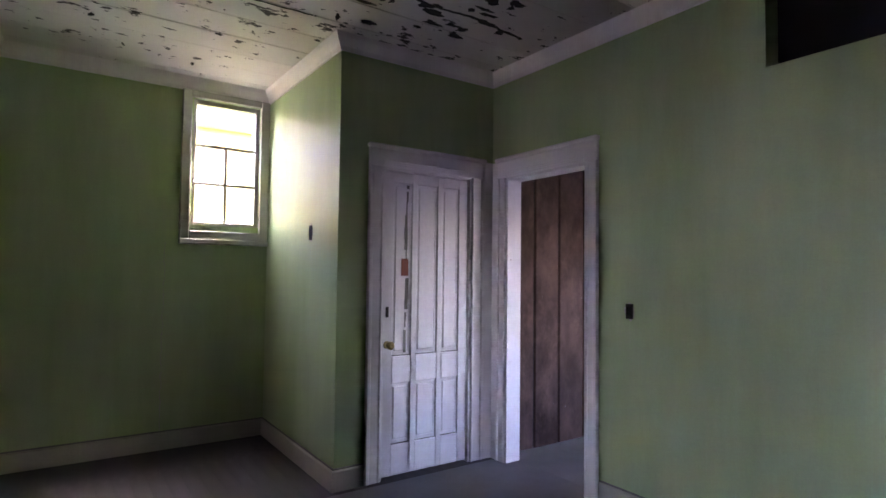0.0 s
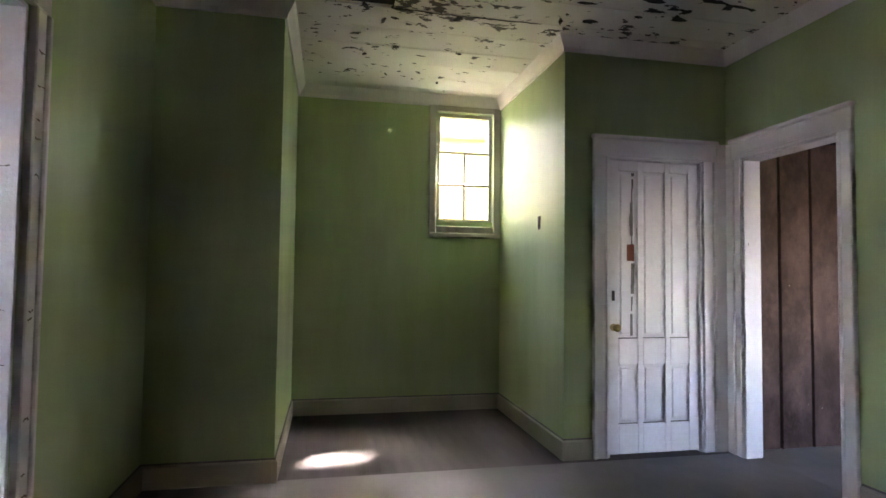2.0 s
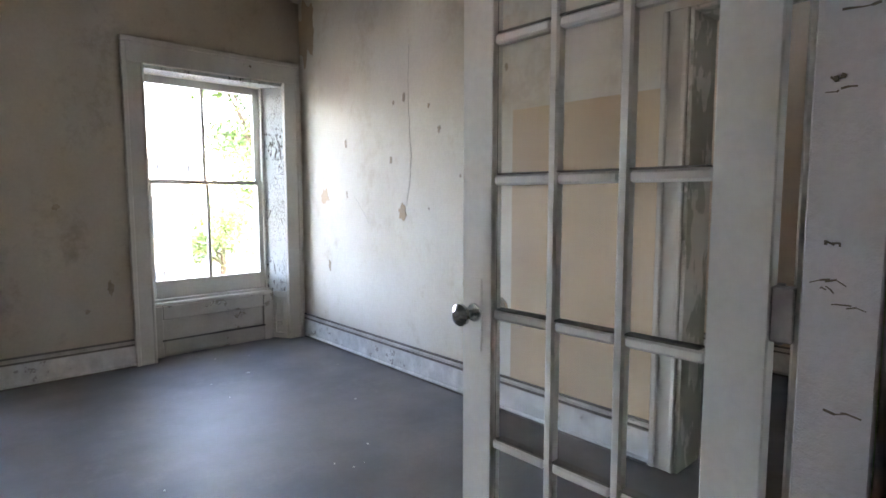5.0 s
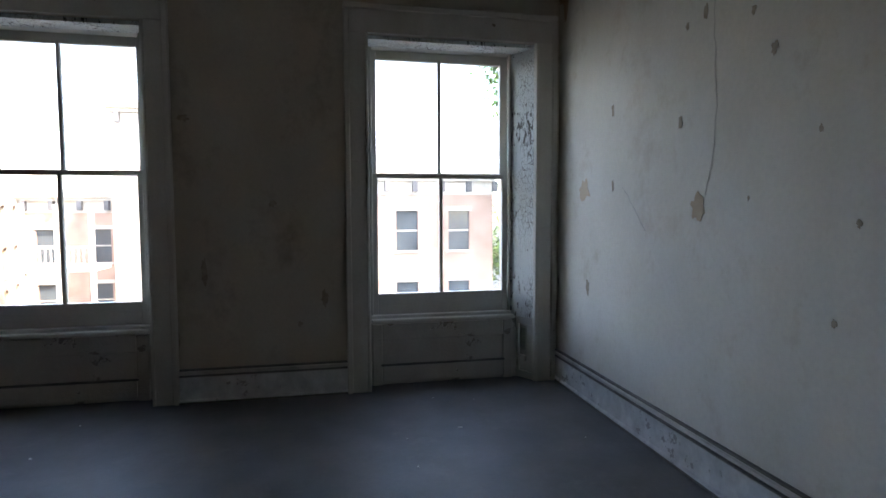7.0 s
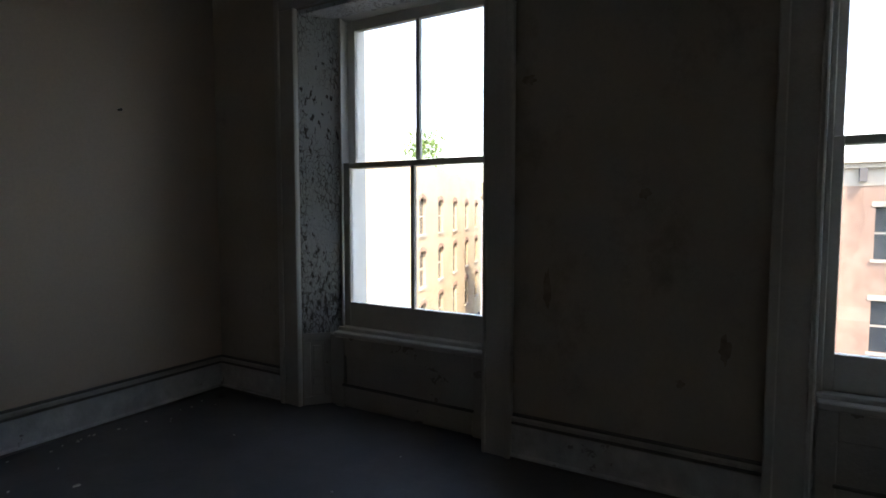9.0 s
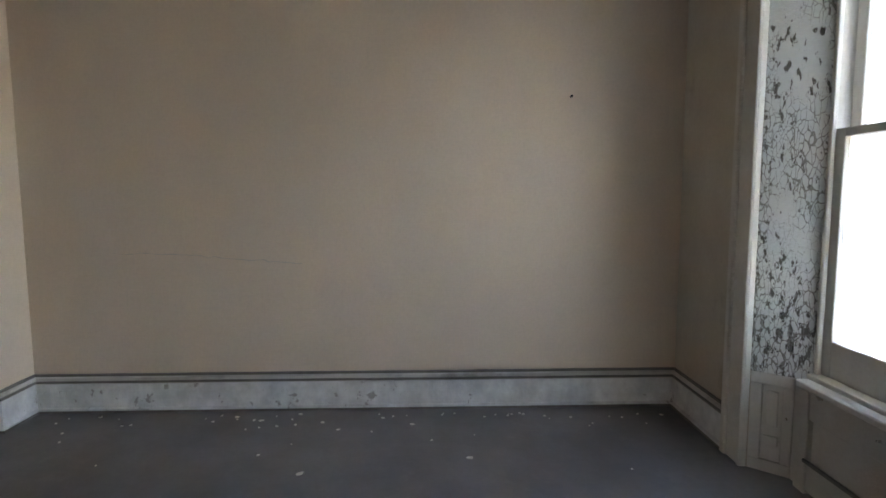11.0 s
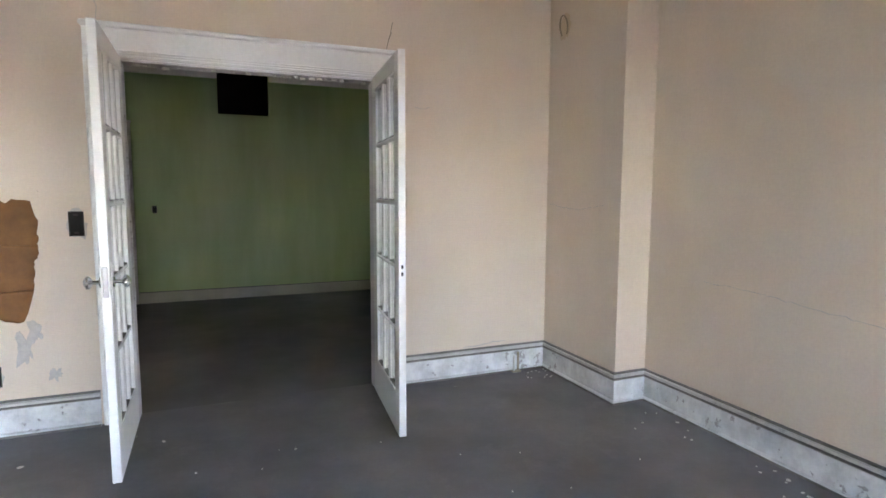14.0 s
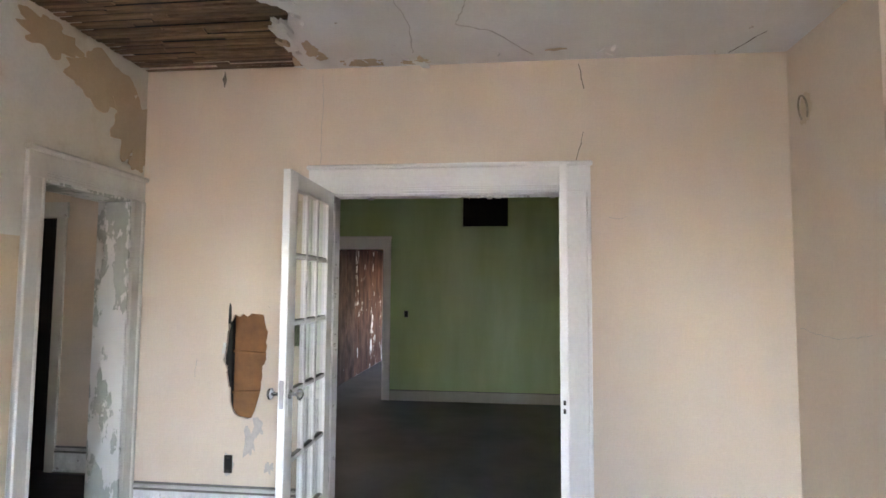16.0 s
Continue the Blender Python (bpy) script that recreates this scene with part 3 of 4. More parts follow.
casing("trim_double_door", pose((DX0 + DX1) / 2, 0, 0, 0, 0, 180), (DX1 - DX0) / 2, DZ, 0.165, 0.19, WHITE, "white painted casing of the double door", TH, CRACKED)
casing("trim_double_door_back", pose((DX0 + DX1) / 2, YG, 0), (DX1 - DX0) / 2, DZ, 0.10, 0.10, CRACKED, "cracked white casing on the green side of the double door")
casing("trim_closet_door", pose(XCL, -3.335, 0, 0, 0, -90), 0.365, 2.045, 0.108, 0.145, DOORPAINT, "lilac-white moulded casing of the closet door", 0.10)
casing("trim_plank_room_door", pose(3.935, YF, 0, 0, 0, 180), 0.375, 2.045, 0.09, 0.15, DOORPAINT, "lilac-white casing of the open doorway", 0.12)
# Filler strips, added to carry both door casings on to the corner.
setting(block("trim_corner_closet", (XCL - 0.027, YF + 0.001, 0), (XCL - 0.001, -3.809, 2.172), DOORPAINT, None, "", 0.004), "lilac-white filler strip between closet door casing and corner", "trim")
setting(block("trim_corner_doorway", (4.401, YF + 0.001, 0), (XCL - 0.028, YF + 0.026, 2.168), DOORPAINT, None, "", 0.004), "lilac-white filler strip between doorway casing and corner", "trim")
casing("trim_hall_door", pose(XW, 0.485, 0, 0, 0, -90), 0.36, 2.075, 0.115, 0.165, TRIM, "dirty white casing of the open hall doorway", 0.22, GREENJAMB)

# ---- closet door ----


def closet_door():
    d = thing("door_1", (XCL + 0.014, -3.335, 0.012), "closed white six-panel door with split paint", "door")
    d["kind"] = "structure"
    h, top = 0.345, 2.012
    stiles = [(-h, -h + 0.075), (-0.125, -0.085), (0.085, 0.125), (h - 0.075, h)]
    bm = bmesh.new()
    for a, b in stiles:
        box(bm, (-0.002, a, 0), (0.036, b, top), bevel=0.003)
    for a, b in ((0, 0.20), (0.60, 0.78), (1.94, top)):
        for p, q in zip(stiles, stiles[1:]):
            box(bm, (-0.002, p[1], a), (0.036, q[0], b), bevel=0.003)
    part("door_frame", bm, DOORPAINT, d)
    for k, (p, q) in enumerate(zip(stiles, stiles[1:])):
        for a, b in ((0.20, 0.60), (0.78, 1.94)):
            bm = bmesh.new()
            box(bm, (0.012, p[1], a), (0.026, q[0], b))
            box(bm, (0.006, p[1] + 0.018, a + 0.03), (0.014, q[0] - 0.018, b - 0.02), bevel=0.006)
            pn = part("panel", bm, DOORPAINT, d)
            slab("panel_ledge", (0.002, p[1], a), (0.012, q[0], a + 0.008), BASELINE, pn)
    # split in the tall panel nearest the latch
    bm = bmesh.new()
    rnd = random.Random(3)
    z = 0.80
    while z < 1.92:
        s = rnd.uniform(0.04, 0.10)
        w = rnd.uniform(0.004, 0.014)
        c = 0.165 + 0.006 * math.sin(z * 9)
        box(bm, (0.0035, c - w, z), (0.0058, c + w, min(z + s, 1.93)))
        z += s + rnd.choice((0, 0, 0.02))
    part("split", bm, BASELINE, d, "dark split down the panel")
    block("bare_patch", (0.001, 0.15, 1.315), (0.0052, 0.205, 1.43), BAREWOOD, d, "bare red wood patch", 0.001)
    knob(d, (-0.004, h - 0.035, 0.86), (-1, 0, 0), BRASS)
    slab("keyhole_plate", (-0.006, h - 0.045, 1.04), (-0.001, h - 0.022, 1.11), DARKMETAL, d)


def knob(parent, at, way, mat, r=0.027):
    q = Vector((0, 0, 1)).rotation_difference(Vector(way)).to_matrix().to_4x4()
    m = Matrix.Translation(at) @ q
    bm = bmesh.new()
    for a, b, z0, z1 in ((0.026, 0.024, 0.0, 0.006), (0.009, 0.009, 0.006, 0.035), (0.012, r, 0.035, 0.048), (r, r, 0.048, 0.058), (r, 0.014, 0.058, 0.07)):
        bmesh.ops.create_cone(bm, cap_ends=True, segments=14, radius1=a, radius2=b, depth=z1 - z0, matrix=m @ Matrix.Translation((0, 0, (z0 + z1) / 2)))
    return part("knob", bm, mat, parent, "")


closet_door()

KNOBGLASS = paint("silvered_glass_knob", (0.75, 0.76, 0.78), (0.5, 0.52, 0.55), 0.12, 30, metallic=0.85)

# ---- glazed double-door leaves ----


def french_leaf(name, label, hinge_at, free_at, flip):
    """Fifteen-light leaf; local x runs from hinge to free edge, y is its thickness."""
    a, b = Vector(hinge_at), Vector(free_at)
    wdt = (b - a).length
    e = thing(name, (a.x, a.y, 0.012), label, "door", "double door leaves", math.degrees(math.atan2(b.y - a.y, b.x - a.x)))
    e["kind"] = "structure"
    t, H = 0.02, 2.10
    st, z0, z1 = 0.108, 0.238, 2.008
    slab("hinge_stile", (0, -t, 0), (st, t, H), WHITE, e)
    slab("lock_stile", (wdt - st, -t, 0), (wdt, t, H), WHITE, e)
    slab("top_rail", (st, -t, z1), (wdt - st, t, H), WHITE, e)
    slab("kick_rail", (st, -t, 0), (wdt - st, t, z0), WHITE, e)
    ix, iz = (wdt - 2 * st) / 3, (z1 - z0) / 5
    mb = 0.013
    for k in (1, 2):
        slab("muntin", (st + k * ix - mb, -t + 0.003, z0), (st + k * ix + mb, t - 0.003, z1), WHITE, e, bevel=0.006)
    for j in range(1, 5):
        for k in range(3):
            slab("glazing_bar", (st + k * ix + (mb if k else 0), -t + 0.004, z0 + j * iz - mb), (st + (k + 1) * ix - (mb if k < 2 else 0), t - 0.004, z0 + j * iz + mb), WHITE, e, bevel=0.006)
    for j in range(5):
        for k in range(3):
            g = block("pane", (st + k * ix + (mb if k else 0), -0.0015, z0 + j * iz + (mb if j else 0)), (st + (k + 1) * ix - (mb if k < 2 else 0), 0.0015, z0 + (j + 1) * iz - (mb if j < 4 else 0)), GLASS, e)
            g.visible_shadow = False
    for j in range(5):
        for k in range(3):
            slab("dusty_ledge", (st + k * ix + 0.012, -t + 0.006, z0 + j * iz + (mb if j else 0)), (st + (k + 1) * ix - 0.012, t - 0.006, z0 + j * iz + (mb if j else 0) + 0.005), BASELINE, e, "grime on the ledge", bevel=0.001)
    for z in (0.30, 1.05, 1.80):
        bm = bmesh.new()
        bmesh.ops.create_cone(bm, cap_ends=True, segments=10, radius1=0.007, radius2=0.007, depth=0.11, matrix=Matrix.Translation((-0.012, 0.0, z)))
        box(bm, (-0.035, -0.012, z - 0.05), (0.0, 0.012, z + 0.05), bevel=0.002)
        part("hinge", bm, STEEL, e, "dull steel butt hinge")
    if flip:
        for sy in (-1, 1):
            p = slab("lock_plate", (wdt - 0.075, sy * t, 0.84), (wdt - 0.028, sy * (t + 0.004), 1.04), WHITE, e, "painted lock plate", bevel=0.002)
            knob(e, (wdt - 0.05, sy * (t + 0.004), 0.945), (0, sy, 0), KNOBGLASS, 0.03)
        slab("latch_plate", (wdt - 0.001, -0.011, 0.88), (wdt + 0.002, 0.011, 1.02), STEEL, e)
        block("hole", (wdt - 0.062, -t - 0.001, 1.37), (wdt - 0.036, -t + 0.001, 1.45), DARKMETAL, e, "old lock mortise", 0.0)
    else:
        for z in (0.905, 0.945):
            slab("strike", (wdt - 0.001, -0.006, z), (wdt + 0.002, 0.006, z + 0.022), DARKMETAL, e, bevel=0.001)
    return e


french_leaf("door_2", "open white glazed door leaf with fifteen panes and glass knobs", (DX1 - 0.002, 0.058), (3.042, 0.825), True)
french_leaf("door_3", "open white glazed door leaf with fifteen panes, knobless", (DX0 + 0.012, 0.050), (1.648, 0.845), False)

# ---- plank room behind the green room ----
XP = 4.44


def plank_wall():
    w = setting(block("wall_planks", (XP + 0.02, -9.7, 0), (XP + 0.10, YF - 0.12, 2.25), DARK), "wall of wide dark brown vertical planks", "wall")
    rnd = random.Random(5)
    y, me = YF - 0.12, {}
    while y > -9.6:
        wd = rnd.choice((0.24, 0.27, 0.29))
        far = y < -5.6
        if (wd, far) not in me:
            bm = bmesh.new()
            box(bm, (0, -wd + 0.018, 0), (0.025, 0, 2.22), bevel=0.005)
            m = bpy.data.meshes.new("plank")
            bm.to_mesh(m)
            bm.free()
            m.materials.append(PLANKV if far else PLANKNEAR)
            me[wd, far] = m
        o = new("plank", me[wd, far])
        o.parent = w
        o.location = (XP - rnd.uniform(0, 0.006), y, 0.0)
        y -= wd


def plank_material(base, name):
    m = base.copy()
    m.name = name
    m.node_tree.nodes["Principled BSDF"].inputs["Specular IOR Level"].default_value = 0.12
    n, l = m.node_tree.nodes, m.node_tree.links
    p = n["Principled BSDF"]
    src = p.inputs["Base Color"].links[0].from_socket
    info = n.new("ShaderNodeObjectInfo")
    l.new(mixed(n, l, ramp(n, l, info.outputs["Random"], 0.0, 3.0), src, (0.055, 0.032, 0.027)), p.inputs["Base Color"])
    for q in [q for q in n if q.type == "MAPPING"]:
        add = n.new("ShaderNodeVectorMath")
        add.operation = "ADD"
        mul = n.new("ShaderNodeMath")
        mul.operation = "MULTIPLY"
        mul.inputs[1].default_value = 31.0
        l.new(info.outputs["Random"], mul.inputs[0])
        co = q.inputs["Vector"].links[0].from_socket
        l.new(co, add.inputs[0])
        l.new(mul.outputs[0], add.inputs[1])
        l.new(add.outputs[0], q.inputs["Vector"])
    return m


PLANKV = plank_material(PLANK, "chalky_brown_planks")
PLANKNEAR = plank_material(paint("bare_brown_planks", (0.155, 0.092, 0.075), (0.046, 0.027, 0.022), 0.85, 3.2, (1, 1, 0.6), 50, chips=0.725, chip_col=(0.7, 0.66, 0.62), chip_scale=16,
                                 stain=0.56, stain_col=(0.022, 0.012, 0.010), bump=0.5), "stained_brown_planks")
plank_wall()
wall("wall_plank_room_back", "y", -11.6, -11.4, 0.9, XP + 0.8, 0, 3.0, [], PLANKV, "dark brown boarded wall of the back room")
# Unseen openings, added to bring daylight into the plank room.
wall("wall_plank_room_side", "x", 0.9, 1.1, -11.4, YF - 0.12, 0, 3.0, [(-7.3, -6.5, 0.8, 2.0), (-9.3, -8.5, 0.8, 2.0)], PLANKV, "boarded side wall with unseen openings added to let daylight in")


def joists():
    bm = bmesh.new()
    y = -4.45
    while y > -11.3:
        box(bm, (1.1, y - 0.05, 2.26), (XP + 0.7, y, 2.42))
        y -= 0.42
    return setting(part("ceiling_joists", bm, LATH), "bare brown ceiling joists", "ceiling")


joists()
setting(block("wall_plank_room_recess", (XP + 0.7, -11.4, 0), (XP + 0.8, -9.0, 2.44), PLANKV), "dark boarded recess past the planks", "wall")
setting(block("ceiling_plank_room", (0.9, -11.6, 2.44), (XP + 0.8, YF - 0.15, 2.48), LATH), "rough brown boards above the joists", "ceiling")

# ---- hall behind the white wall ----
YH = YA + 0.14                                       # end wall of the hall
wall("wall_hall_far", "x", 6.35, 6.5, YH - 0.02, YW, 0, ZC, [], CREAM, "cream hall wall")
wall("wall_hall_end", "y", YH - 0.02, YH, XW + 0.22, 6.35, 0, ZC, [(5.62, 6.28, 0, 2.06)], CREAM, "cream hall end wall with a dark doorway")
wall("wall_hall_back", "y", 3.0, 3.1, XW + 0.22, 6.35, 0, ZC, [], CREAM, "cream hall end wall")
# Flat panel in place of a dark room; its darkness is only colour.
setting(block("hall_door_black_panel", (5.60, YH - 0.034, 0), (6.34, YH - 0.0205, 2.1), DARK), "flat black panel standing in for the unlit room past the hall doorway", "wall")


def hall_inner_casing():
    """Casing round the dark doorway at the end of the hall."""
    e = new("trim_hall_inner_door")
    e.empty_display_size = 0.1
    setting(e, "dirty white casing of the dark hall doorway", "door frame")
    for x in (5.535, 6.28):
        slab("casing", (x, YH, 0), (x + 0.085, YH + 0.022, 2.06), TRIM, e)
    slab("head_casing", (5.525, YH, 2.06), (6.35, YH + 0.026, 2.19), TRIM, e)


hall_inner_casing()

# ---- street side ----
GZ = -7.6
setting(block("ground", (-400, -400, GZ - 0.2), (400, 400, GZ), ASPHALT), "asphalt street and ground", "ground")


def facade(name, label, at, rz, width, depth, top, mat, cols, rows, arched=False, cornice=True, win=(1.05, 1.95), first=0.3, pitch=(2.75, 3.75), x0=1.2):
    """A building; local x along its front, the front at y 0, z measured from the scene's floor."""
    b = thing(name, at, label, "building", rz=rz)
    bz = at[2]
    slab("wall", (0, 0.25, GZ - bz), (width, depth, top - bz), mat, b, bevel=0)
    # front skin with real window recesses
    bm = bmesh.new()
    holes = []
    for r in range(rows):
        z1 = first - r * pitch[1]
        holes.append((z1 - win[1], z1))
    xs = [(x0 + c * pitch[0], x0 + c * pitch[0] + win[0]) for c in range(cols)]
    levels = [GZ] + sorted(v for h in holes for v in h) + [top]
    for k in range(len(levels) - 1):
        lo, hi = levels[k] - bz, levels[k + 1] - bz
        if k % 2 == 0:
            box(bm, (0, 0, lo), (width, 0.25, hi))
        else:
            at_x = 0
            for p, q in xs:
                box(bm, (at_x, 0, lo), (p, 0.25, hi))
                at_x = q
            box(bm, (at_x, 0, lo), (width, 0.25, hi))
    part("front", bm, mat, b)
    for lo, hi in holes:
        for p, q in xs:
            wnd = block("window", (p, 0.16, lo - bz), (q, 0.2, hi - bz), FARGLASS, b)
            slab("window_frame", (p, 0.12, (lo + hi) / 2 - 0.04 - bz), (q, 0.16, (lo + hi) / 2 + 0.04 - bz), STONE, wnd)
            slab("sill", (p - 0.1, -0.08, lo - 0.12 - bz), (q + 0.1, 0.1, lo - bz), STONE, wnd)
            if arched:
                bm = bmesh.new()
                for s in range(7):
                    an = math.pi * (s + 0.5) / 7
                    c = ((p + q) / 2 - math.cos(an) * (q - p) * 0.56, hi - bz - 0.12 + math.sin(an) * 0.3)
                    box(bm, (-0.11, -0.05, -0.1), (0.11, 0.12, 0.1), Matrix.Translation((c[0], 0, c[1])))
                part("arch", bm, BRICK_RED, wnd)
            else:
                slab("lintel", (p - 0.12, -0.05, hi - bz), (q + 0.12, 0.1, hi + 0.22 - bz), STONE, wnd)
    if cornice:
        bm = bmesh.new()
        box(bm, (-0.2, -0.45, top - 0.25 - bz), (width + 0.2, 0.3, top - bz))
        box(bm, (-0.1, -0.25, top - 0.45 - bz), (width + 0.1, 0.3, top - 0.25 - bz))
        part("cornice", bm, STONE, b)
        slab("frieze", (0, -0.04, top - 1.15 - bz), (width, 0.1, top - 0.46 - bz), STONE, b, bevel=0)
        x = 0.3
        while x < width:
            slab("bracket", (x, -0.35, top - 1.0 - bz), (x + 0.25, 0.1, top - 0.46 - bz), ROOFING, b, bevel=0)
            x += 1.45
    return b


facade("brick_house", "red brick house with a bracketed cornice across the street", (-1.75, 30, 0), 0, 13.4, 10, 3.3, BRICK_RED, 4, 2, x0=2.55, win=(1.15, 2.1), first=1.3, pitch=(2.8, 3.75))
facade("apartment_building", "long buff brick apartment building with arched windows", (-12.9, 25.6, 0), 107.4, 27.5, 4, 3.7, BRICK_YEL, 6, 3, x0=1.5, arched=True, cornice=False, win=(1.25, 1.95), pitch=(4.2, 2.9), first=1.8)
facade("row_house", "red brick row house with pale trim", (-14.5, 37, 0), 0, 9.5, 9, 2.4, BRICK_RED, 3, 3, x0=0.9, pitch=(2.9, 3.2))
facade("corner_house", "tall pale house with a dark bracketed cornice", (-8.3, 33.5, 0), 0, 7.0, 9, 7.0, STONE, 2, 3, x0=1.4, arched=True, win=(1.2, 2.2), first=3.6, pitch=(3.0, 3.6))


def bay_house():
    """House down the street: buff front, slate mansard and a red two-storey bay with pale panels."""
    b = thing("bay_house", (-23.4, 24.1, 1.75), "buff house with a dark red bay and slate mansard roof", "building", rz=48)
    slab("wall", (0, 0, GZ - 1.75), (7.2, 6, 1.4), BRICK_YEL, b, bevel=0)
    bm = bmesh.new()
    box(bm, (-0.2, -0.35, 1.15), (7.4, 6.1, 1.45))
    low = [bm.verts.new(p) for p in ((0, 0.1, 1.45), (7.2, 0.1, 1.45), (7.2, 6, 1.45), (0, 6, 1.45))]
    high = [bm.verts.new(p) for p in ((0.5, 1.0, 3.0), (6.7, 1.0, 3.0), (6.7, 5, 3.0), (0.5, 5, 3.0))]
    for k in range(4):
        bm.faces.new((low[k], low[(k + 1) % 4], high[(k + 1) % 4], high[k]))
    bm.faces.new(high)
    part("mansard_roof", bm, ROOFING, b)
    bay = part("bay", prism([(2.2, 0.1), (2.9, -0.9), (5.3, -0.9), (6.0, 0.1)], GZ - 1.75, 0.75), BAYRED, b, "dark red painted bay")
    for z in (0.45, -3.55):
        part("band", prism([(2.05, 0.1), (2.82, -1.05), (5.38, -1.05), (6.15, 0.1)], z, z + 0.3), BAYRED, bay)
        part("band", prism([(2.1, 0.1), (2.85, -1.0), (5.35, -1.0), (6.1, 0.1)], z - 2.75, z - 2.6), STONE, bay)
        for x in (3.02, 4.22):
            w = block("window", (x, -0.93, z - 2.4), (x + 0.95, -0.88, z - 0.25), FARGLASS, bay)
            slab("sash_rail", (x, -0.96, z - 1.4), (x + 0.95, -0.93, z - 1.33), BAYRED, w)
            slab("panel", (x, -0.93, z - 3.4), (x + 0.95, -0.88, z - 2.85), STONE, w)
        for x in (2.86, 4.0, 5.2):
            slab("capital", (x, -0.98, z - 0.3), (x + 0.18, -0.88, z - 0.05), STONE, bay)


def prism(outline, z0, z1):
    bm = bmesh.new()
    lo = [bm.verts.new((x, y, z0)) for x, y in outline]
    hi = [bm.verts.new((x, y, z1)) for x, y in outline]
    bm.faces.new(lo[::-1])
    bm.faces.new(hi)
    for k in range(len(lo)):
        j = (k + 1) % len(lo)
        bm.faces.new((lo[k], lo[j], hi[j], hi[k]))
    bmesh.ops.recalc_face_normals(bm, faces=bm.faces)
    return bm


BAYRED = paint("dark_red_bay_paint", (0.20, 0.085, 0.07), (0.15, 0.06, 0.05), 0.7, 1.0)
bay_house()
yb = thing("side_building", (7.7, -9, GZ), "yellow rendered building beyond the small window", "building")
slab("wall", (0, 0, 0), (6, 11, 10.5), YELLOW, yb, bevel=0)
slab("roof", (-0.25, -0.3, 10.5), (6.3, 11.3, 10.7), BRICK_RED, yb, bevel=0)
for k in range(4):
    slab("board", (-0.02, 0, 7.6 + k * 0.62), (0.0, 11, 7.62 + k * 0.62), BRICK_RED, yb, bevel=0)


def tree(name, label, at, height, spread, leaves, seed):
    t = thing(name, at, label, "tree")
    rnd = random.Random(seed)
    bm = bmesh.new()
    bmesh.ops.create_cone(bm, cap_ends=True, segments=9, radius1=0.28, radius2=0.12, depth=height * 0.7, matrix=Matrix.Translation((0, 0, height * 0.35)))
    tips = []
    for k in range(11):
        an, up = k * 2.4, rnd.uniform(0.45, 0.95)
        a = Vector((0, 0, height * rnd.uniform(0.35, 0.68)))
        b = Vector((math.cos(an) * spread * rnd.uniform(0.4, 0.85), math.sin(an) * spread * rnd.uniform(0.4, 0.85), height * up))
        d = b - a
        m = Matrix.Translation((a + b) / 2) @ d.to_track_quat("Z", "Y").to_matrix().to_4x4()
        bmesh.ops.create_cone(bm, cap_ends=True, segments=6, radius1=0.09, radius2=0.025, depth=d.length, matrix=m)
        tips += [b, (a + b * 2) / 3]
    part("trunk", bm, BARK, t)
    verts, faces = [], []
    for _ in range(leaves):
        c = rnd.choice(tips) + Vector((rnd.gauss(0, 1), rnd.gauss(0, 1), rnd.gauss(0, 0.8))) * spread * 0.2
        u = Vector((rnd.gauss(0, 1), rnd.gauss(0, 1), rnd.gauss(0, 1))).normalized()
        v = u.orthogonal().normalized()
        s = rnd.uniform(0.09, 0.2)
        k = len(verts)
        verts += [c - u * s, c + v * s * 0.5, c + u * s, c - v * s * 0.5]
        faces.append((k, k + 1, k + 2, k + 3))
    me = bpy.data.meshes.new("crown")
    me.from_pydata(verts, [], faces)
    me.materials.append(LEAF)
    cr = new("crown", me)
    cr.parent = t
    return t


tree("street_tree", "tall leafy green street tree in front of the brick house", (14.1, 27.0, GZ), 18.5, 3.7, 15000, 2)
tree("far_tree", "round green tree behind the apartment building", (-25.2, 42.7, GZ), 14.9, 4.4, 20000, 7)
tree("far_tree", "green tree beside the brick house", (15.5, 36, GZ), 11.5, 4.0, 6000, 9)


def porch(name, label, at, width, levels):
    e = thing(name, at, label, "porch")
    for k in range(levels):
        z = k * 3.0
        slab("deck", (0, 0, z), (width, 2.0, z + 0.22), STONE, e, bevel=0)
        for x in (0.1, width * 0.5, width - 0.1):
            slab("post", (x - 0.09, 0.05, z + 0.22), (x + 0.09, 0.23, z + 3.0), STONE, e, bevel=0)
        r = slab("rail", (0, 0.08, z + 1.05), (width, 0.18, z + 1.13), STONE, e, bevel=0)
        for q in range(int(width / 0.22)):
            slab("baluster", (0.1 + q * 0.22, 0.1, z + 0.22), (0.15 + q * 0.22, 0.15, z + 1.05), STONE, r, bevel=0)
    return e


tree("far_tree", "green treetops behind the bay house", (-31.5, 37, GZ), 16.0, 6.0, 11000, 12)
porch("porch", "stacked pale wooden porches on the row house", (-10.4, 28.4, -7.4), 3.0, 3)

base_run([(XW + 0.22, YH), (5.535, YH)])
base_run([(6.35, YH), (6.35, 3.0)])


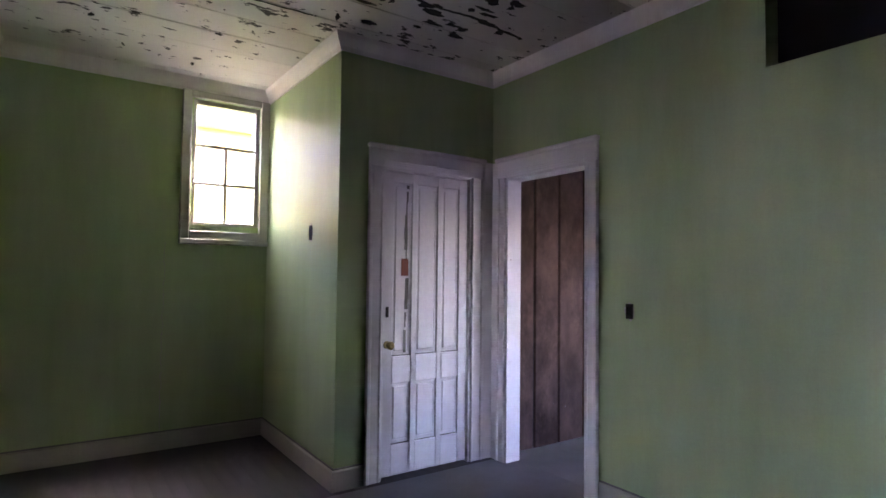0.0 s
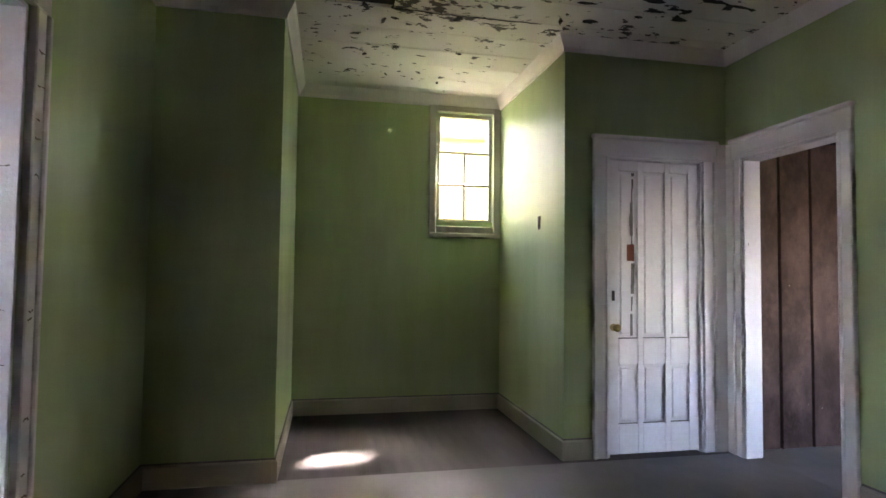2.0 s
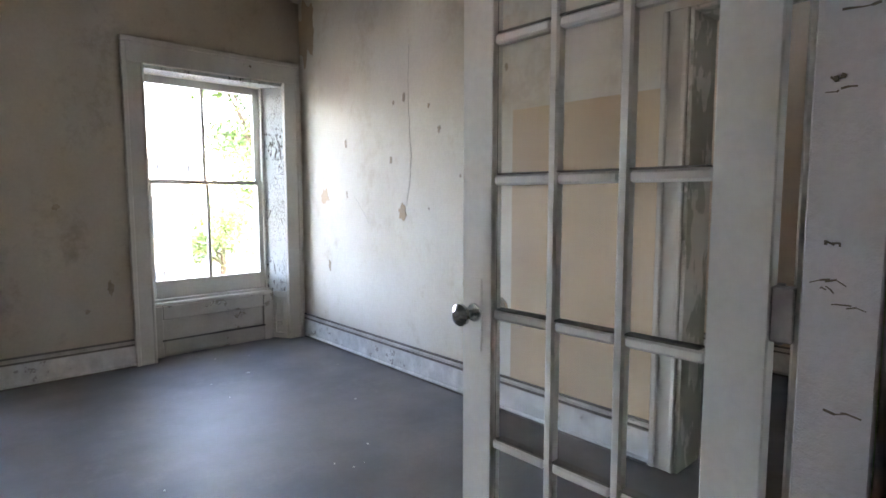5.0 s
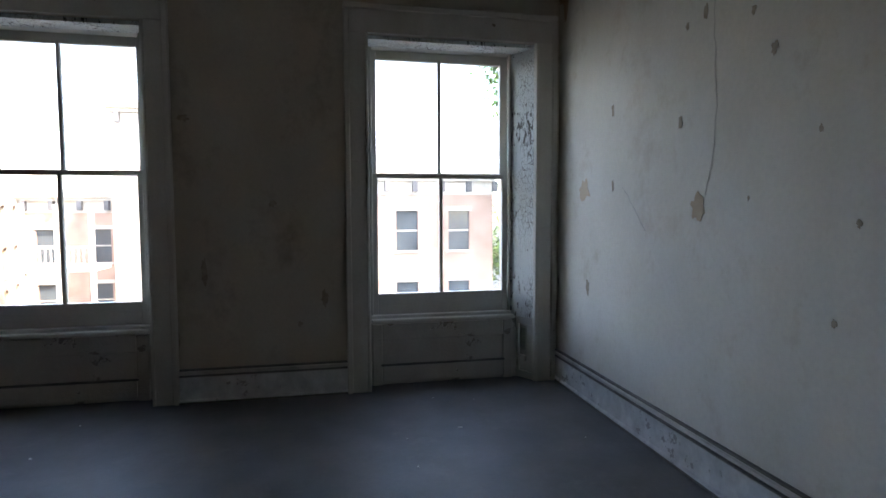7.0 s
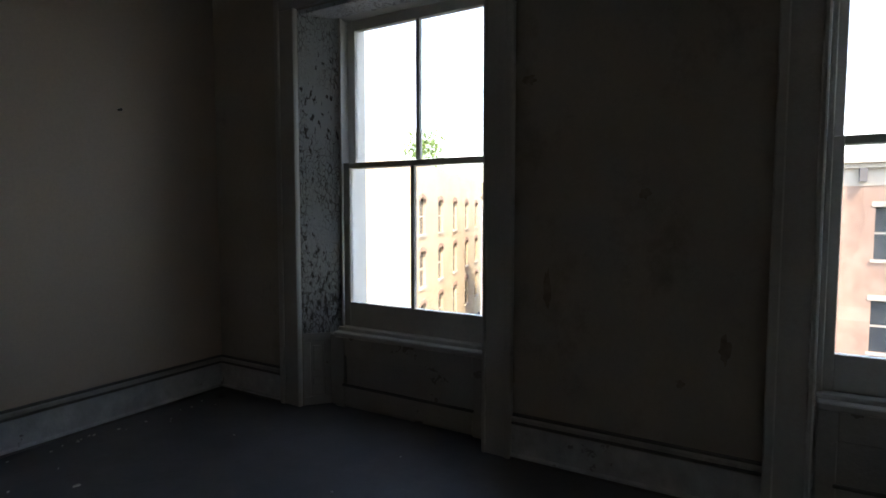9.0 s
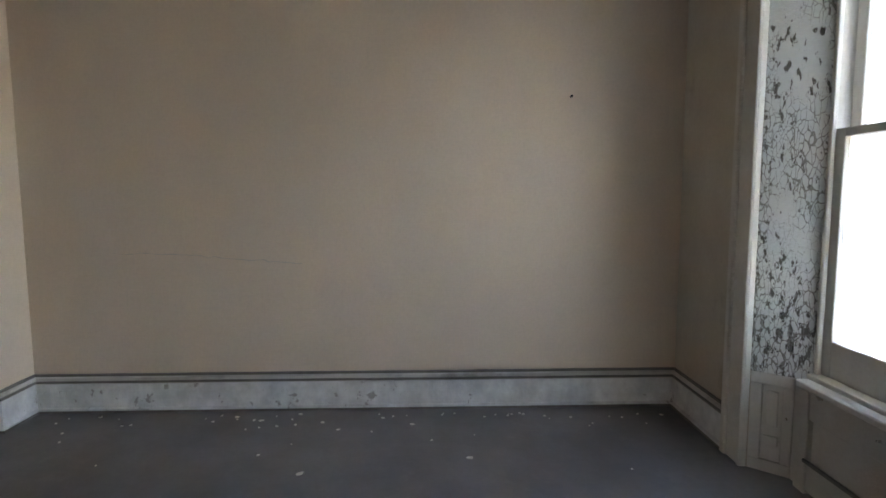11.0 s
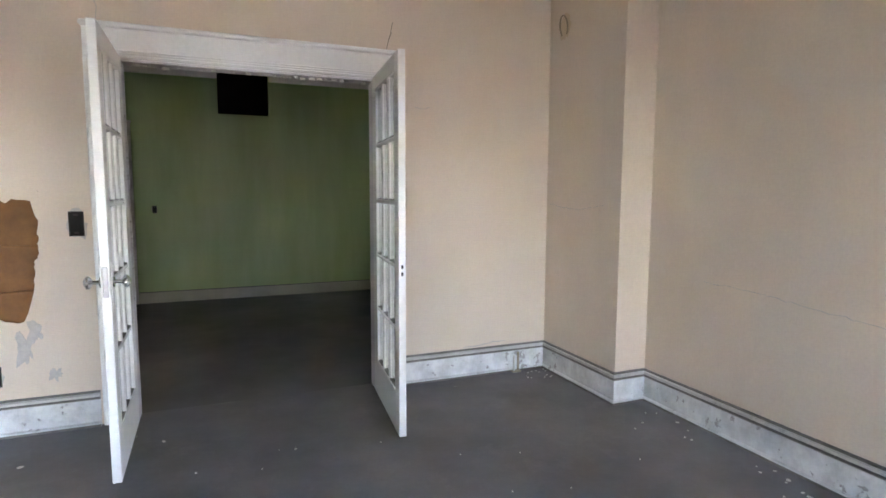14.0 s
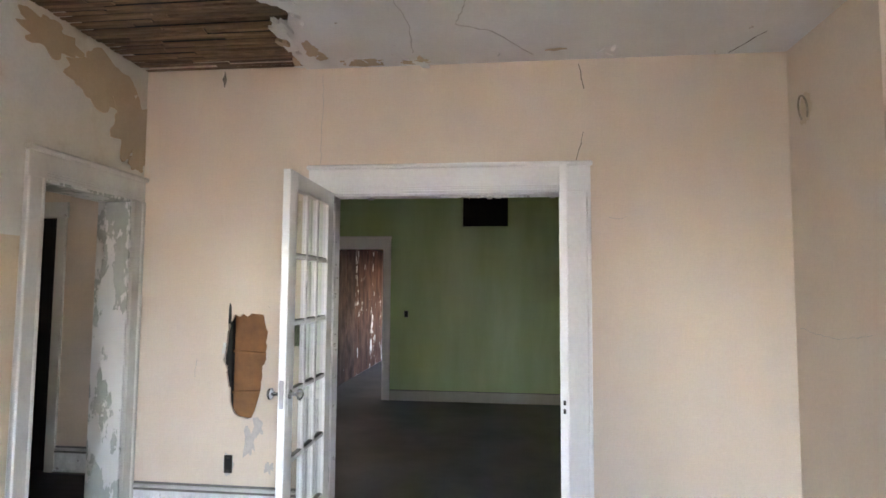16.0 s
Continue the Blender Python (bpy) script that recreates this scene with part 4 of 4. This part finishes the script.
def peeling_fringe():
    """Torn paint hanging in white tatters under the head of the double door."""
    bm = bmesh.new()
    rnd = random.Random(6)
    x = DX0 + 0.05
    while x < DX1 - 0.05:
        w, h = rnd.uniform(0.008, 0.04), rnd.uniform(0.004, 0.018)
        if rnd.random() < 0.6:
            box(bm, (x, -0.02, DZ - 0.018 - h), (x + w, -0.017, DZ - 0.016), Matrix.Translation((0, rnd.uniform(-0.04, 0.01), 0)))
        x += w + rnd.uniform(0, 0.03)
    return setting(part("trim_paint_tatters", bm, WHITE), "white paint tatters under the door head", "paint")


peeling_fringe()

# ---- wear and small things ----


def frame_at(origin, along, up):
    """A frame whose x runs along a wall and y up it; z points out of the wall."""
    a, u = Vector(along), Vector(up)
    n = a.cross(u)
    m = Matrix((a, u, n)).transposed().to_4x4()
    m.translation = origin
    return m


def blob(name, m, radii, mat, label, category, seed, thick=0.003, ragged=0.25, steps=28, parent=None):
    """A flat ragged flake, patch or dent with real thickness."""
    rnd = random.Random(seed)
    off = rnd.uniform(0, 50)
    bm = bmesh.new()
    rim = []
    for k in range(steps):
        an = 2 * math.pi * k / steps
        f = 1 + ragged * 2.2 * noise.noise((math.cos(an) * 2.2 + off, math.sin(an) * 2.2, off)) + ragged * 0.25 * rnd.uniform(-1, 1)
        rim.append(bm.verts.new((math.cos(an) * radii[0] * f, math.sin(an) * radii[1] * f, thick)))
    low = [bm.verts.new((v.co.x * 1.02, v.co.y * 1.02, -0.001)) for v in rim]
    bm.faces.new(rim)
    for k in range(steps):
        bm.faces.new((low[k], low[(k + 1) % steps], rim[(k + 1) % steps], rim[k]))
    bmesh.ops.transform(bm, matrix=m, verts=bm.verts)
    ob = part(name, bm, mat, parent)
    return setting(ob, label, category) if not parent else ob


def crack(m, pts, width, label, seed, mat=None):
    """A thin broken line of small slivers along points of a wall."""
    rnd = random.Random(seed)
    bm = bmesh.new()
    for (x0, y0), (x1, y1) in zip(pts, pts[1:]):
        n = max(2, int(math.hypot(x1 - x0, y1 - y0) / 0.035))
        last = Vector((x0, y0, 0))
        for k in range(1, n + 1):
            f = k / n
            p = Vector((x0 + (x1 - x0) * f + rnd.uniform(-1, 1) * 0.006, y0 + (y1 - y0) * f + rnd.uniform(-1, 1) * 0.006, 0))
            d = p - last
            w = width * rnd.uniform(0.4, 1.2)
            r = Matrix.Translation((p + last) / 2) @ Matrix.Rotation(math.atan2(d.y, d.x), 4, "Z")
            box(bm, (-d.length / 2 - 0.001, -w / 2, -0.002), (d.length / 2 + 0.001, w / 2, 0.0012), r)
            last = p
    bmesh.ops.transform(bm, matrix=m, verts=bm.verts)
    return setting(part("crack", bm, mat or STAINLINE), label, "crack")


STAINLINE = paint("grimy_crack", (0.22, 0.18, 0.14), (0.14, 0.11, 0.09), 0.8, 20)
DENT = paint("brown_dent", (0.46, 0.38, 0.29), (0.32, 0.26, 0.19), 0.8, 30, bump=0.5)
SMUDGE = paint("grey_smudge", (0.55, 0.50, 0.45), (0.46, 0.42, 0.38), 0.8, 30, bump=0.3)

EAST = lambda y, z: frame_at((XW, y * 1.0166 - 0.013, z), (0, 1, 0), (0, 0, 1)) @ Matrix.Diagonal((1, 1, -1, 1))
DIV = lambda x, z: frame_at((x, 0, z), (-1, 0, 0), (0, 0, 1))
WEST = lambda y, z: frame_at((XC, y, z), (0, 1, 0), (0, 0, 1))
NORTH = lambda x, z: frame_at((x, YW, z), (1, 0, 0), (0, 0, 1))

# white wall: paint patch, fallen skim coat, dents and cracks
setting(block("wall_paint_patch", (XW - 0.003, 0.965, 0.206), (XW, 1.843, 1.755), BEIGE), "beige rectangle of older paint on the white wall", "paint patch")
for k, (y, z, ry, rz) in enumerate(((0.42, 2.76, 0.30, 0.16), (0.16, 2.56, 0.19, 0.20), (0.85, 2.86, 0.2, 0.09), (0.1, 2.34, 0.09, 0.06))):
    blob("bare_plaster", EAST(y, z), (ry, rz), TAN, "tan bare plaster where the white coat fell", "bare plaster", 30 + k, 0.002 + k * 0.0006, 0.3, 60)
blob("bare_plaster", EAST(4.15, 2.68), (0.14, 0.22), TAN, "brown damp stain in the wall corner", "bare plaster", 41, 0.002, 0.3, 50)
for k, (y, z, a, b) in enumerate(((2.813, 1.954, 0.012, 0.028), (2.449, 1.705, 0.014, 0.024), (3.555, 1.694, 0.014, 0.03), (2.963, 1.530, 0.014, 0.024), (3.542, 1.285, 0.010, 0.026), (3.826, 0.693, 0.02, 0.05),
                                  (2.55, 1.188, 0.006, 0.008), (2.111, 1.10, 0.009, 0.012), (2.18, 0.79, 0.01, 0.012), (2.55, 1.87, 0.012, 0.014), (2.93, 1.93, 0.011, 0.014), (2.25, 1.40, 0.008, 0.012), (1.88, 2.0, 0.012, 0.02))):
    blob("dent", EAST(y, z), (a, b), DENT, "small brown dent in the white plaster", "dent", 60 + k, 0.0016, 0.35, 14)
blob("dent", EAST(2.835, 1.152), (0.042, 0.06), TAN, "knocked-out plaster patch on the white wall", "dent", 80, 0.002, 0.3, 24)
blob("dent", EAST(3.878, 1.279), (0.055, 0.06), BEIGE, "yellowed plaster patch on the white wall", "dent", 81, 0.002, 0.35, 24)
crack(EAST(0, 0), [(2.80, 2.3), (2.81, 1.95), (2.78, 1.55), (2.80, 1.33), (2.835, 1.21)], 0.003, "long thin crack down the white wall", 1, SMUDGE)
crack(EAST(0, 0), [(3.50, 1.27), (3.39, 1.17), (3.28, 1.05)], 0.003, "short slanting crack in the white wall", 2, SMUDGE)

# pier between the windows
for k, (x, z, a, b) in enumerate(((2.15, 0.80, 0.02, 0.07), (2.05, 1.7, 0.03, 0.02), (2.55, 1.2, 0.02, 0.02), (2.7, 0.45, 0.015, 0.015), (2.85, 0.6, 0.02, 0.05), (1.98, 0.40, 0.02, 0.06))):
    blob("dent", NORTH(x, z), (a, b), DENT, "grimy scrape on the pier plaster", "dent", 90 + k, 0.0016, 0.4, 18)

# dividing wall: torn hole with brown board behind, cracks, smudges


def torn_hole():
    cx, cz = (HOLE[0] + HOLE[1]) / 2, (HOLE[2] + HOLE[3]) / 2
    hx, hz = (HOLE[1] - HOLE[0]) / 2, (HOLE[3] - HOLE[2]) / 2
    rnd = random.Random(12)
    bm = bmesh.new()
    n = 72
    rings = [[], [], []]
    for k in range(n):
        an = 2 * math.pi * k / n
        c, s = math.cos(an), math.sin(an)
        t = min(hx / abs(c) if abs(c) > 1e-6 else 9, hz / abs(s) if abs(s) > 1e-6 else 9)
        lean = -0.02 * s
        f = 0.95 + 0.04 * math.sin(3 * an + 1) + 0.04 * math.sin(7 * an) + rnd.uniform(-0.05, 0.03)
        wide = hx * (0.95 - 0.22 * max(0.0, -s))
        el = (abs(c / wide) ** 3.4 + abs(s / (hz * 0.97)) ** 3.4) ** (-1 / 3.4)
        r = min(el * f, t * 0.97)
        rings[0].append(bm.verts.new((cx + c * t * 1.05, 0.0004, cz + s * t * 1.05)))
        rings[1].append(bm.verts.new((cx + c * r + lean * 0.3, 0.0012, cz + s * r)))
        rings[2].append(bm.verts.new((cx + c * r * 1.01 + lean * 0.3, -0.02, cz + s * r * 1.01)))
    for a, b in zip(rings, rings[1:]):
        for k in range(n):
            bm.faces.new((a[k], a[(k + 1) % n], b[(k + 1) % n], b[k]))
    bmesh.ops.recalc_face_normals(bm, faces=bm.faces)
    setting(part("wall_hole_edge", bm, CREAM), "torn plaster edge round the wall hole", "wall")
    h = thing("wall_hole", (cx, -0.079, HOLE[2]), "torn hole in the plaster showing brown board", "wall hole")
    slab("back_board", (-hx, 0, 0), (hx, 0.008, 2 * hz), CAVITY, h)
    for k, z in enumerate((0.17, 0.43)):
        bm = bmesh.new()
        box(bm, (-hx, 0.012, z), (hx, 0.03, z + 0.014), Matrix.Rotation(radians(3 * (k * -2 + 1)), 4, "Y"), bevel=0.002)
        part("lath", bm, CAVITY, h)
    # Black strip at one side stands in for the shaded gap behind the plaster.
    slab("gap_shade_strip", (hx - 0.05, 0.008, 0), (hx - 0.005, 0.05, 2 * hz), DARK, h)


torn_hole()
blob("wall_tear", DIV(3.745, 1.31), (0.012, 0.075), DARK, "narrow dark tear rising from the wall hole", "tear", 118, 0.0022, 0.3, 14)
blob("plaster_crumb", DIV(3.775, 1.10), (0.014, 0.035), CHIPS, "white broken plaster at the rim of the wall hole", "plaster", 119, 0.008, 0.4, 14)
for k, (x, z, a, b) in enumerate(((3.58, 0.50, 0.04, 0.09), (3.53, 0.58, 0.03, 0.05), (3.45, 0.33, 0.03, 0.03))):
    blob("smudge", DIV(x, z), (a, b), SMUDGE, "grey smudge on the cream wall", "smudge", 110 + k, 0.0012, 0.5, 24)
crack(DIV(0, 0), [(-1.48, 2.31), (-1.45, 2.42), (-1.43, 2.50)], 0.005, "crack above the double door casing", 4)
crack(DIV(0, 0), [(-3.15, 2.31), (-3.145, 2.6), (-3.14, 2.93)], 0.0035, "hairline seam above the double door", 5, SMUDGE)
crack(DIV(0, 0), [(-1.46, 2.94), (-1.44, 2.84), (-1.43, 2.78)], 0.006, "crack below the ceiling", 6)
crack(DIV(0, 0), [(-1.28, 1.95), (-1.2, 1.94), (-1.17, 1.96)], 0.004, "short crack in the cream wall", 7, SMUDGE)
crack(DIV(0, 0), [(-3.98, 0.9), (-3.975, 1.02)], 0.004, "thin scratch in the cream wall", 8, SMUDGE)
crack(DIV(0, 0), [(-0.9, 0.222), (-0.55, 0.245)], 0.008, "scuff above the baseboard", 9, SMUDGE)
blob("ceiling_stump", frame_at((3.84, 0.0, 2.92), (-1, 0, 0), (0, 0, 1)), (0.012, 0.05), STAINLINE, "dark torn plaster end under the ceiling", "plaster", 3, 0.006, 0.5, 12)

# ceiling cracks and hanging plaster flakes along the wall
CEIL = lambda x, y: frame_at((x, y, ZC), (1, 0, 0), (0, -1, 0))
crack(CEIL(0, 0), [(2.5, -0.2), (2.46, -0.6), (2.52, -1.0)], 0.006, "crack in the plaster ceiling", 14, SMUDGE)
crack(CEIL(0, 0), [(1.75, -0.1), (2.0, -0.45), (2.2, -0.55), (2.1, -0.9)], 0.006, "branching crack in the plaster ceiling", 15, SMUDGE)
crack(CEIL(0, 0), [(0.55, -0.02), (0.45, -0.3)], 0.008, "crack near the ceiling corner", 16)

for k, (x, y, a, b) in enumerate(((2.86, 0.085, 0.13, 0.05), (2.52, 0.06, 0.09, 0.032), (3.12, 0.30, 0.05, 0.10))):
    blob("bare_plaster", CEIL(x, y), (a, b), TAN, "tan bare patch in the ceiling beside the laths", "bare plaster", 150 + k, 0.003, 0.45, 30)


def hanging_flakes():
    rnd = random.Random(21)
    for k in range(16):
        x = rnd.uniform(2.4, 3.35) if k < 11 else rnd.uniform(0.4, 2.2)
        y = rnd.uniform(0.02, 0.2)
        m = Matrix.Translation((x, y, ZC - 0.006)) @ Euler((rnd.uniform(2.4, 3.0), rnd.uniform(-0.4, 0.4), rnd.uniform(0, 6))).to_matrix().to_4x4()
        blob("plaster_flake", m, (rnd.uniform(0.02, 0.06), rnd.uniform(0.012, 0.03)), rnd.choice((CEILING, TAN, CEILING)), "loose plaster flake hanging from the ceiling", "plaster flake", 200 + k, 0.003, 0.4, 12)


hanging_flakes()

# green room: seam, ceiling flakes curling down
crack(frame_at((XA, 0, 0), (0, -1, 0), (0, 0, 1)), [(1.89, 0.14), (1.885, 0.8), (1.89, 1.56)], 0.004, "vertical seam in the alcove wall", 17, GREENBASE)


def curled_flakes():
    rnd = random.Random(33)
    for k in range(46):
        x, y = rnd.uniform(2.6, 5.7), rnd.uniform(-3.5, -0.95)
        if x > 4.4 and y < -2.5:
            continue
        m = Matrix.Translation((x, y, ZG - 0.002)) @ Euler((rnd.uniform(2.5, 3.1), rnd.uniform(-0.5, 0.5), rnd.uniform(0, 6))).to_matrix().to_4x4()
        blob("paint_flake", m, (rnd.uniform(0.012, 0.05), rnd.uniform(0.008, 0.022)), rnd.choice((DARK, DARK, BOARDCEIL)), "curled paint flake on the board ceiling", "paint flake", 300 + k, 0.002, 0.45, 10)


curled_flakes()
GCEIL = lambda: frame_at((0, 0, ZG), (1, 0, 0), (0, -1, 0))
crack(GCEIL(), [(3.75, 2.55), (3.82, 2.9), (3.80, 3.2), (3.86, 3.62)], 0.022, "dark split along a ceiling board", 41, DARK)
crack(GCEIL(), [(4.33, 1.47), (4.34, 1.9), (4.33, 2.4)], 0.010, "dark open joint between ceiling boards", 42, DARK)
for k in range(30):
    q = random.Random(500 + k)
    blob("paint_flake", frame_at((q.gauss(3.72, 0.22), q.uniform(-3.5, -2.5), ZG), (1, 0, 0), (0, -1, 0)), (q.uniform(0.012, 0.035), q.uniform(0.015, 0.06)), DARK, "dark bare spot in the peeling ceiling", "paint flake", 520 + k, 0.0015, 0.5, 12)


def wall_box(name, m, w, h, label, seed):
    """A bare electrical box: torn rim, steel box, a black plate for its shaded inside and two screws."""
    e = new(name)
    e.empty_display_size = 0.05
    e.matrix_world = m
    tagged(e, label, "outlet", "bare electrical boxes")
    blob("torn_rim", Matrix.Identity(4), (w * 0.62, h * 0.6), SMUDGE, "", "", seed, 0.0012, 0.25, 20, parent=e)
    bm = bmesh.new()
    for a, b in (((-w / 2, -h / 2), (-w / 2 + 0.005, h / 2)), ((w / 2 - 0.005, -h / 2), (w / 2, h / 2)), ((-w / 2, -h / 2), (w / 2, -h / 2 + 0.005)), ((-w / 2, h / 2 - 0.005), (w / 2, h / 2))):
        box(bm, (*a, -0.01), (*b, 0.004))
    part("box", bm, DARKMETAL, e)
    # Flush plate: the shade of the hollow box is put into its colour.
    block("inside", (-w / 2 + 0.004, -h / 2 + 0.004, -0.002), (w / 2 - 0.004, h / 2 - 0.004, 0.0022), DARK, e, "flush black plate for the unlit inside of the box")
    for s in (-1, 1):
        slab("ear", (-0.012, s * h * 0.36 - 0.006, 0.002), (0.012, s * h * 0.36 + 0.006, 0.006), DARKMETAL, e, bevel=0.002)


wall_box("outlet_box", DIV(3.727, 0.345), 0.055, 0.115, "empty dark outlet box low on the cream wall", 1)
wall_box("switch_box", DIV(3.302, 1.186), 0.075, 0.14, "open switch box with wires behind the glazed door", 2)
wall_box("outlet_box", frame_at((3.254, YF, 1.145), (-1, 0, 0), (0, 0, 1)), 0.048, 0.085, "bare outlet box on the green wall", 3)
wall_box("switch_box", frame_at((4.937, YCL, 1.615), (-1, 0, 0), (0, 0, 1)), 0.05, 0.10, "bare switch box on the closet side wall", 4)


def wire_hook():
    e = thing("wire_loop", (XPIL, 0.187, 2.552), "loop of old wire hanging from a wall stain", "wire")
    cu = bpy.data.curves.new("wire", "CURVE")
    cu.dimensions, cu.bevel_depth, cu.bevel_resolution = "3D", 0.005, 1
    sp = cu.splines.new("POLY")
    pts = [(0.012 + 0.01 * math.sin(a), 0.045 * math.cos(a), 0.075 * math.sin(a)) for a in [k * 0.35 - 0.9 for k in range(15)]]
    sp.points.add(len(pts) - 1)
    for p, q in zip(sp.points, pts):
        p.co = (*q, 1)
    o = new("wire", cu)
    o.parent = e
    cu.materials.append(DENT)
    blob("stain", frame_at((0, 0, 0), (0, 1, 0), (0, 0, 1)), (0.06, 0.10), BEIGE, "", "", 8, 0.001, 0.3, 20, parent=e)


wire_hook()


def pipe_stub():
    e = thing("pipe_stub", (0.46, 0.045, 0.0), "short cut pipe standing against the baseboard", "pipe")
    for k, x in enumerate((0.0, 0.035)):
        bm = bmesh.new()
        bmesh.ops.create_cone(bm, cap_ends=True, segments=10, radius1=0.009, radius2=0.009, depth=0.15 - 0.02 * k, matrix=Matrix.Translation((x, 0, 0.075 - 0.01 * k)))
        part("pipe", bm, TRIM if k else DENT, e)
    slab("collar", (-0.02, -0.015, 0), (0.055, 0.02, 0.012), DENT, e)


pipe_stub()
bm = bmesh.new()
bmesh.ops.create_cone(bm, cap_ends=True, segments=8, radius1=0.004, radius2=0.007, depth=0.03, matrix=Matrix.Translation((XC + 0.014, 3.718, 1.668)) @ Matrix.Rotation(radians(90), 4, "Y"))
tagged(part("nail", bm, DARKMETAL), "rusty nail in the cream wall", "nail")
crack(WEST(0, 0), [(1.3, 0.86), (1.7, 0.845), (2.3, 0.80)], 0.003, "faint scratch along the cream wall", 22, SMUDGE)
crack(frame_at((XPIL, 0, 0), (0, 1, 0), (0, 0, 1)), [(0.05, 1.28), (0.4, 1.25), (0.7, 1.29)], 0.003, "faint scratch across the chimney pier", 23, SMUDGE)


def floor_flakes():
    rnd = random.Random(17)
    spots = [(1.07, 1.90, 0.030), (0.685, 2.424, 0.020), (0.56, 3.15, 0.016), (0.19, 2.88, 0.014), (0.51, 2.20, 0.010), (0.12, 2.10, 0.016), (0.07, 1.96, 0.016), (0.38, 2.98, 0.008), (2.88, 0.39, 0.016),
             (3.52, 0.45, 0.016), (2.22, 0.75, 0.010), (3.55, 3.6, 0.014)]
    for _ in range(46):
        spots.append((0.04 + abs(rnd.gauss(0, 0.10)), rnd.uniform(1.0, 4.2), rnd.uniform(0.004, 0.011)))
    for _ in range(40):
        spots.append((rnd.uniform(0.3, 4.2), rnd.uniform(0.15, 4.2), rnd.uniform(0.003, 0.007)))
    for _ in range(14):
        spots.append((0.24 + abs(rnd.gauss(0, 0.12)), 0.05 + abs(rnd.gauss(0, 0.1)), rnd.uniform(0.004, 0.012)))
    for k, (x, y, r) in enumerate(spots):
        m = Matrix.Translation((x, y, 0.0005)) @ Matrix.Rotation(rnd.uniform(0, 6), 4, "Z")
        bm = bmesh.new()
        n = 7
        top = [bm.verts.new(m @ Vector((math.cos(6.283 * q / n) * r * rnd.uniform(0.6, 1.2), math.sin(6.283 * q / n) * r * 0.7 * rnd.uniform(0.6, 1.2), 0.003))) for q in range(n)]
        low = [bm.verts.new((v.co.x, v.co.y, 0.0002)) for v in top]
        bm.faces.new(top)
        for q in range(n):
            bm.faces.new((low[q], low[(q + 1) % n], top[(q + 1) % n], top[q]))
        tagged(part("paint_chip", bm, CHIPS), "fallen flake of pale paint on the floor", "paint chip", "paint chips on the floor")


floor_flakes()


def jamb_cracks():
    """Short level cracks across the old paint of the double-door jamb and its back casing."""
    rnd = random.Random(77)
    face = frame_at((0, YG - 0.0225, 0), (1, 0, 0), (0, 0, 1))
    side = frame_at((DX1 - 0.0182, 0, 0), (0, -1, 0), (0, 0, 1))
    for k in range(26):
        z, w = rnd.uniform(0.25, 2.0), rnd.uniform(0.015, 0.05)
        if k % 2:
            a = DX1 + rnd.uniform(0.022, 0.03)
            m = face
        else:
            a = rnd.uniform(0.0, 0.045)
            m = side
        crack(m, [(a, z), (a + w * 0.5, z + rnd.uniform(-0.004, 0.004)), (a + w, z)], rnd.uniform(0.0025, 0.006), "short level crack in the old door-frame paint", 700 + k)


jamb_cracks()


def torn_plaster():
    """Thick broken plaster left along the white wall and round the fallen area."""
    rnd = random.Random(90)
    for k in range(34):
        if k < 14:
            x, y = XW - rnd.uniform(0.02, 0.05), 4.28 - k * 0.11
        else:
            y = rnd.uniform(0.1, 3.2)
            x = 3.18 + 0.10 * math.sin(y * 5.1) + 0.05 * math.sin(y * 13.0 + 1) - 0.02
        m = Matrix.Translation((x, y, ZC + 0.004)) @ Euler((math.pi + rnd.uniform(-0.2, 0.2), rnd.uniform(-0.2, 0.2), rnd.uniform(-0.4, 0.4))).to_matrix().to_4x4()
        blob("plaster_lump", m, (rnd.uniform(0.03, 0.06), rnd.uniform(0.05, 0.10)), rnd.choice((CEILING, CEILING, TAN)), "broken plaster left at the edge of the laths", "plaster", 800 + k, rnd.uniform(0.012, 0.03), 0.4, 14)


torn_plaster()
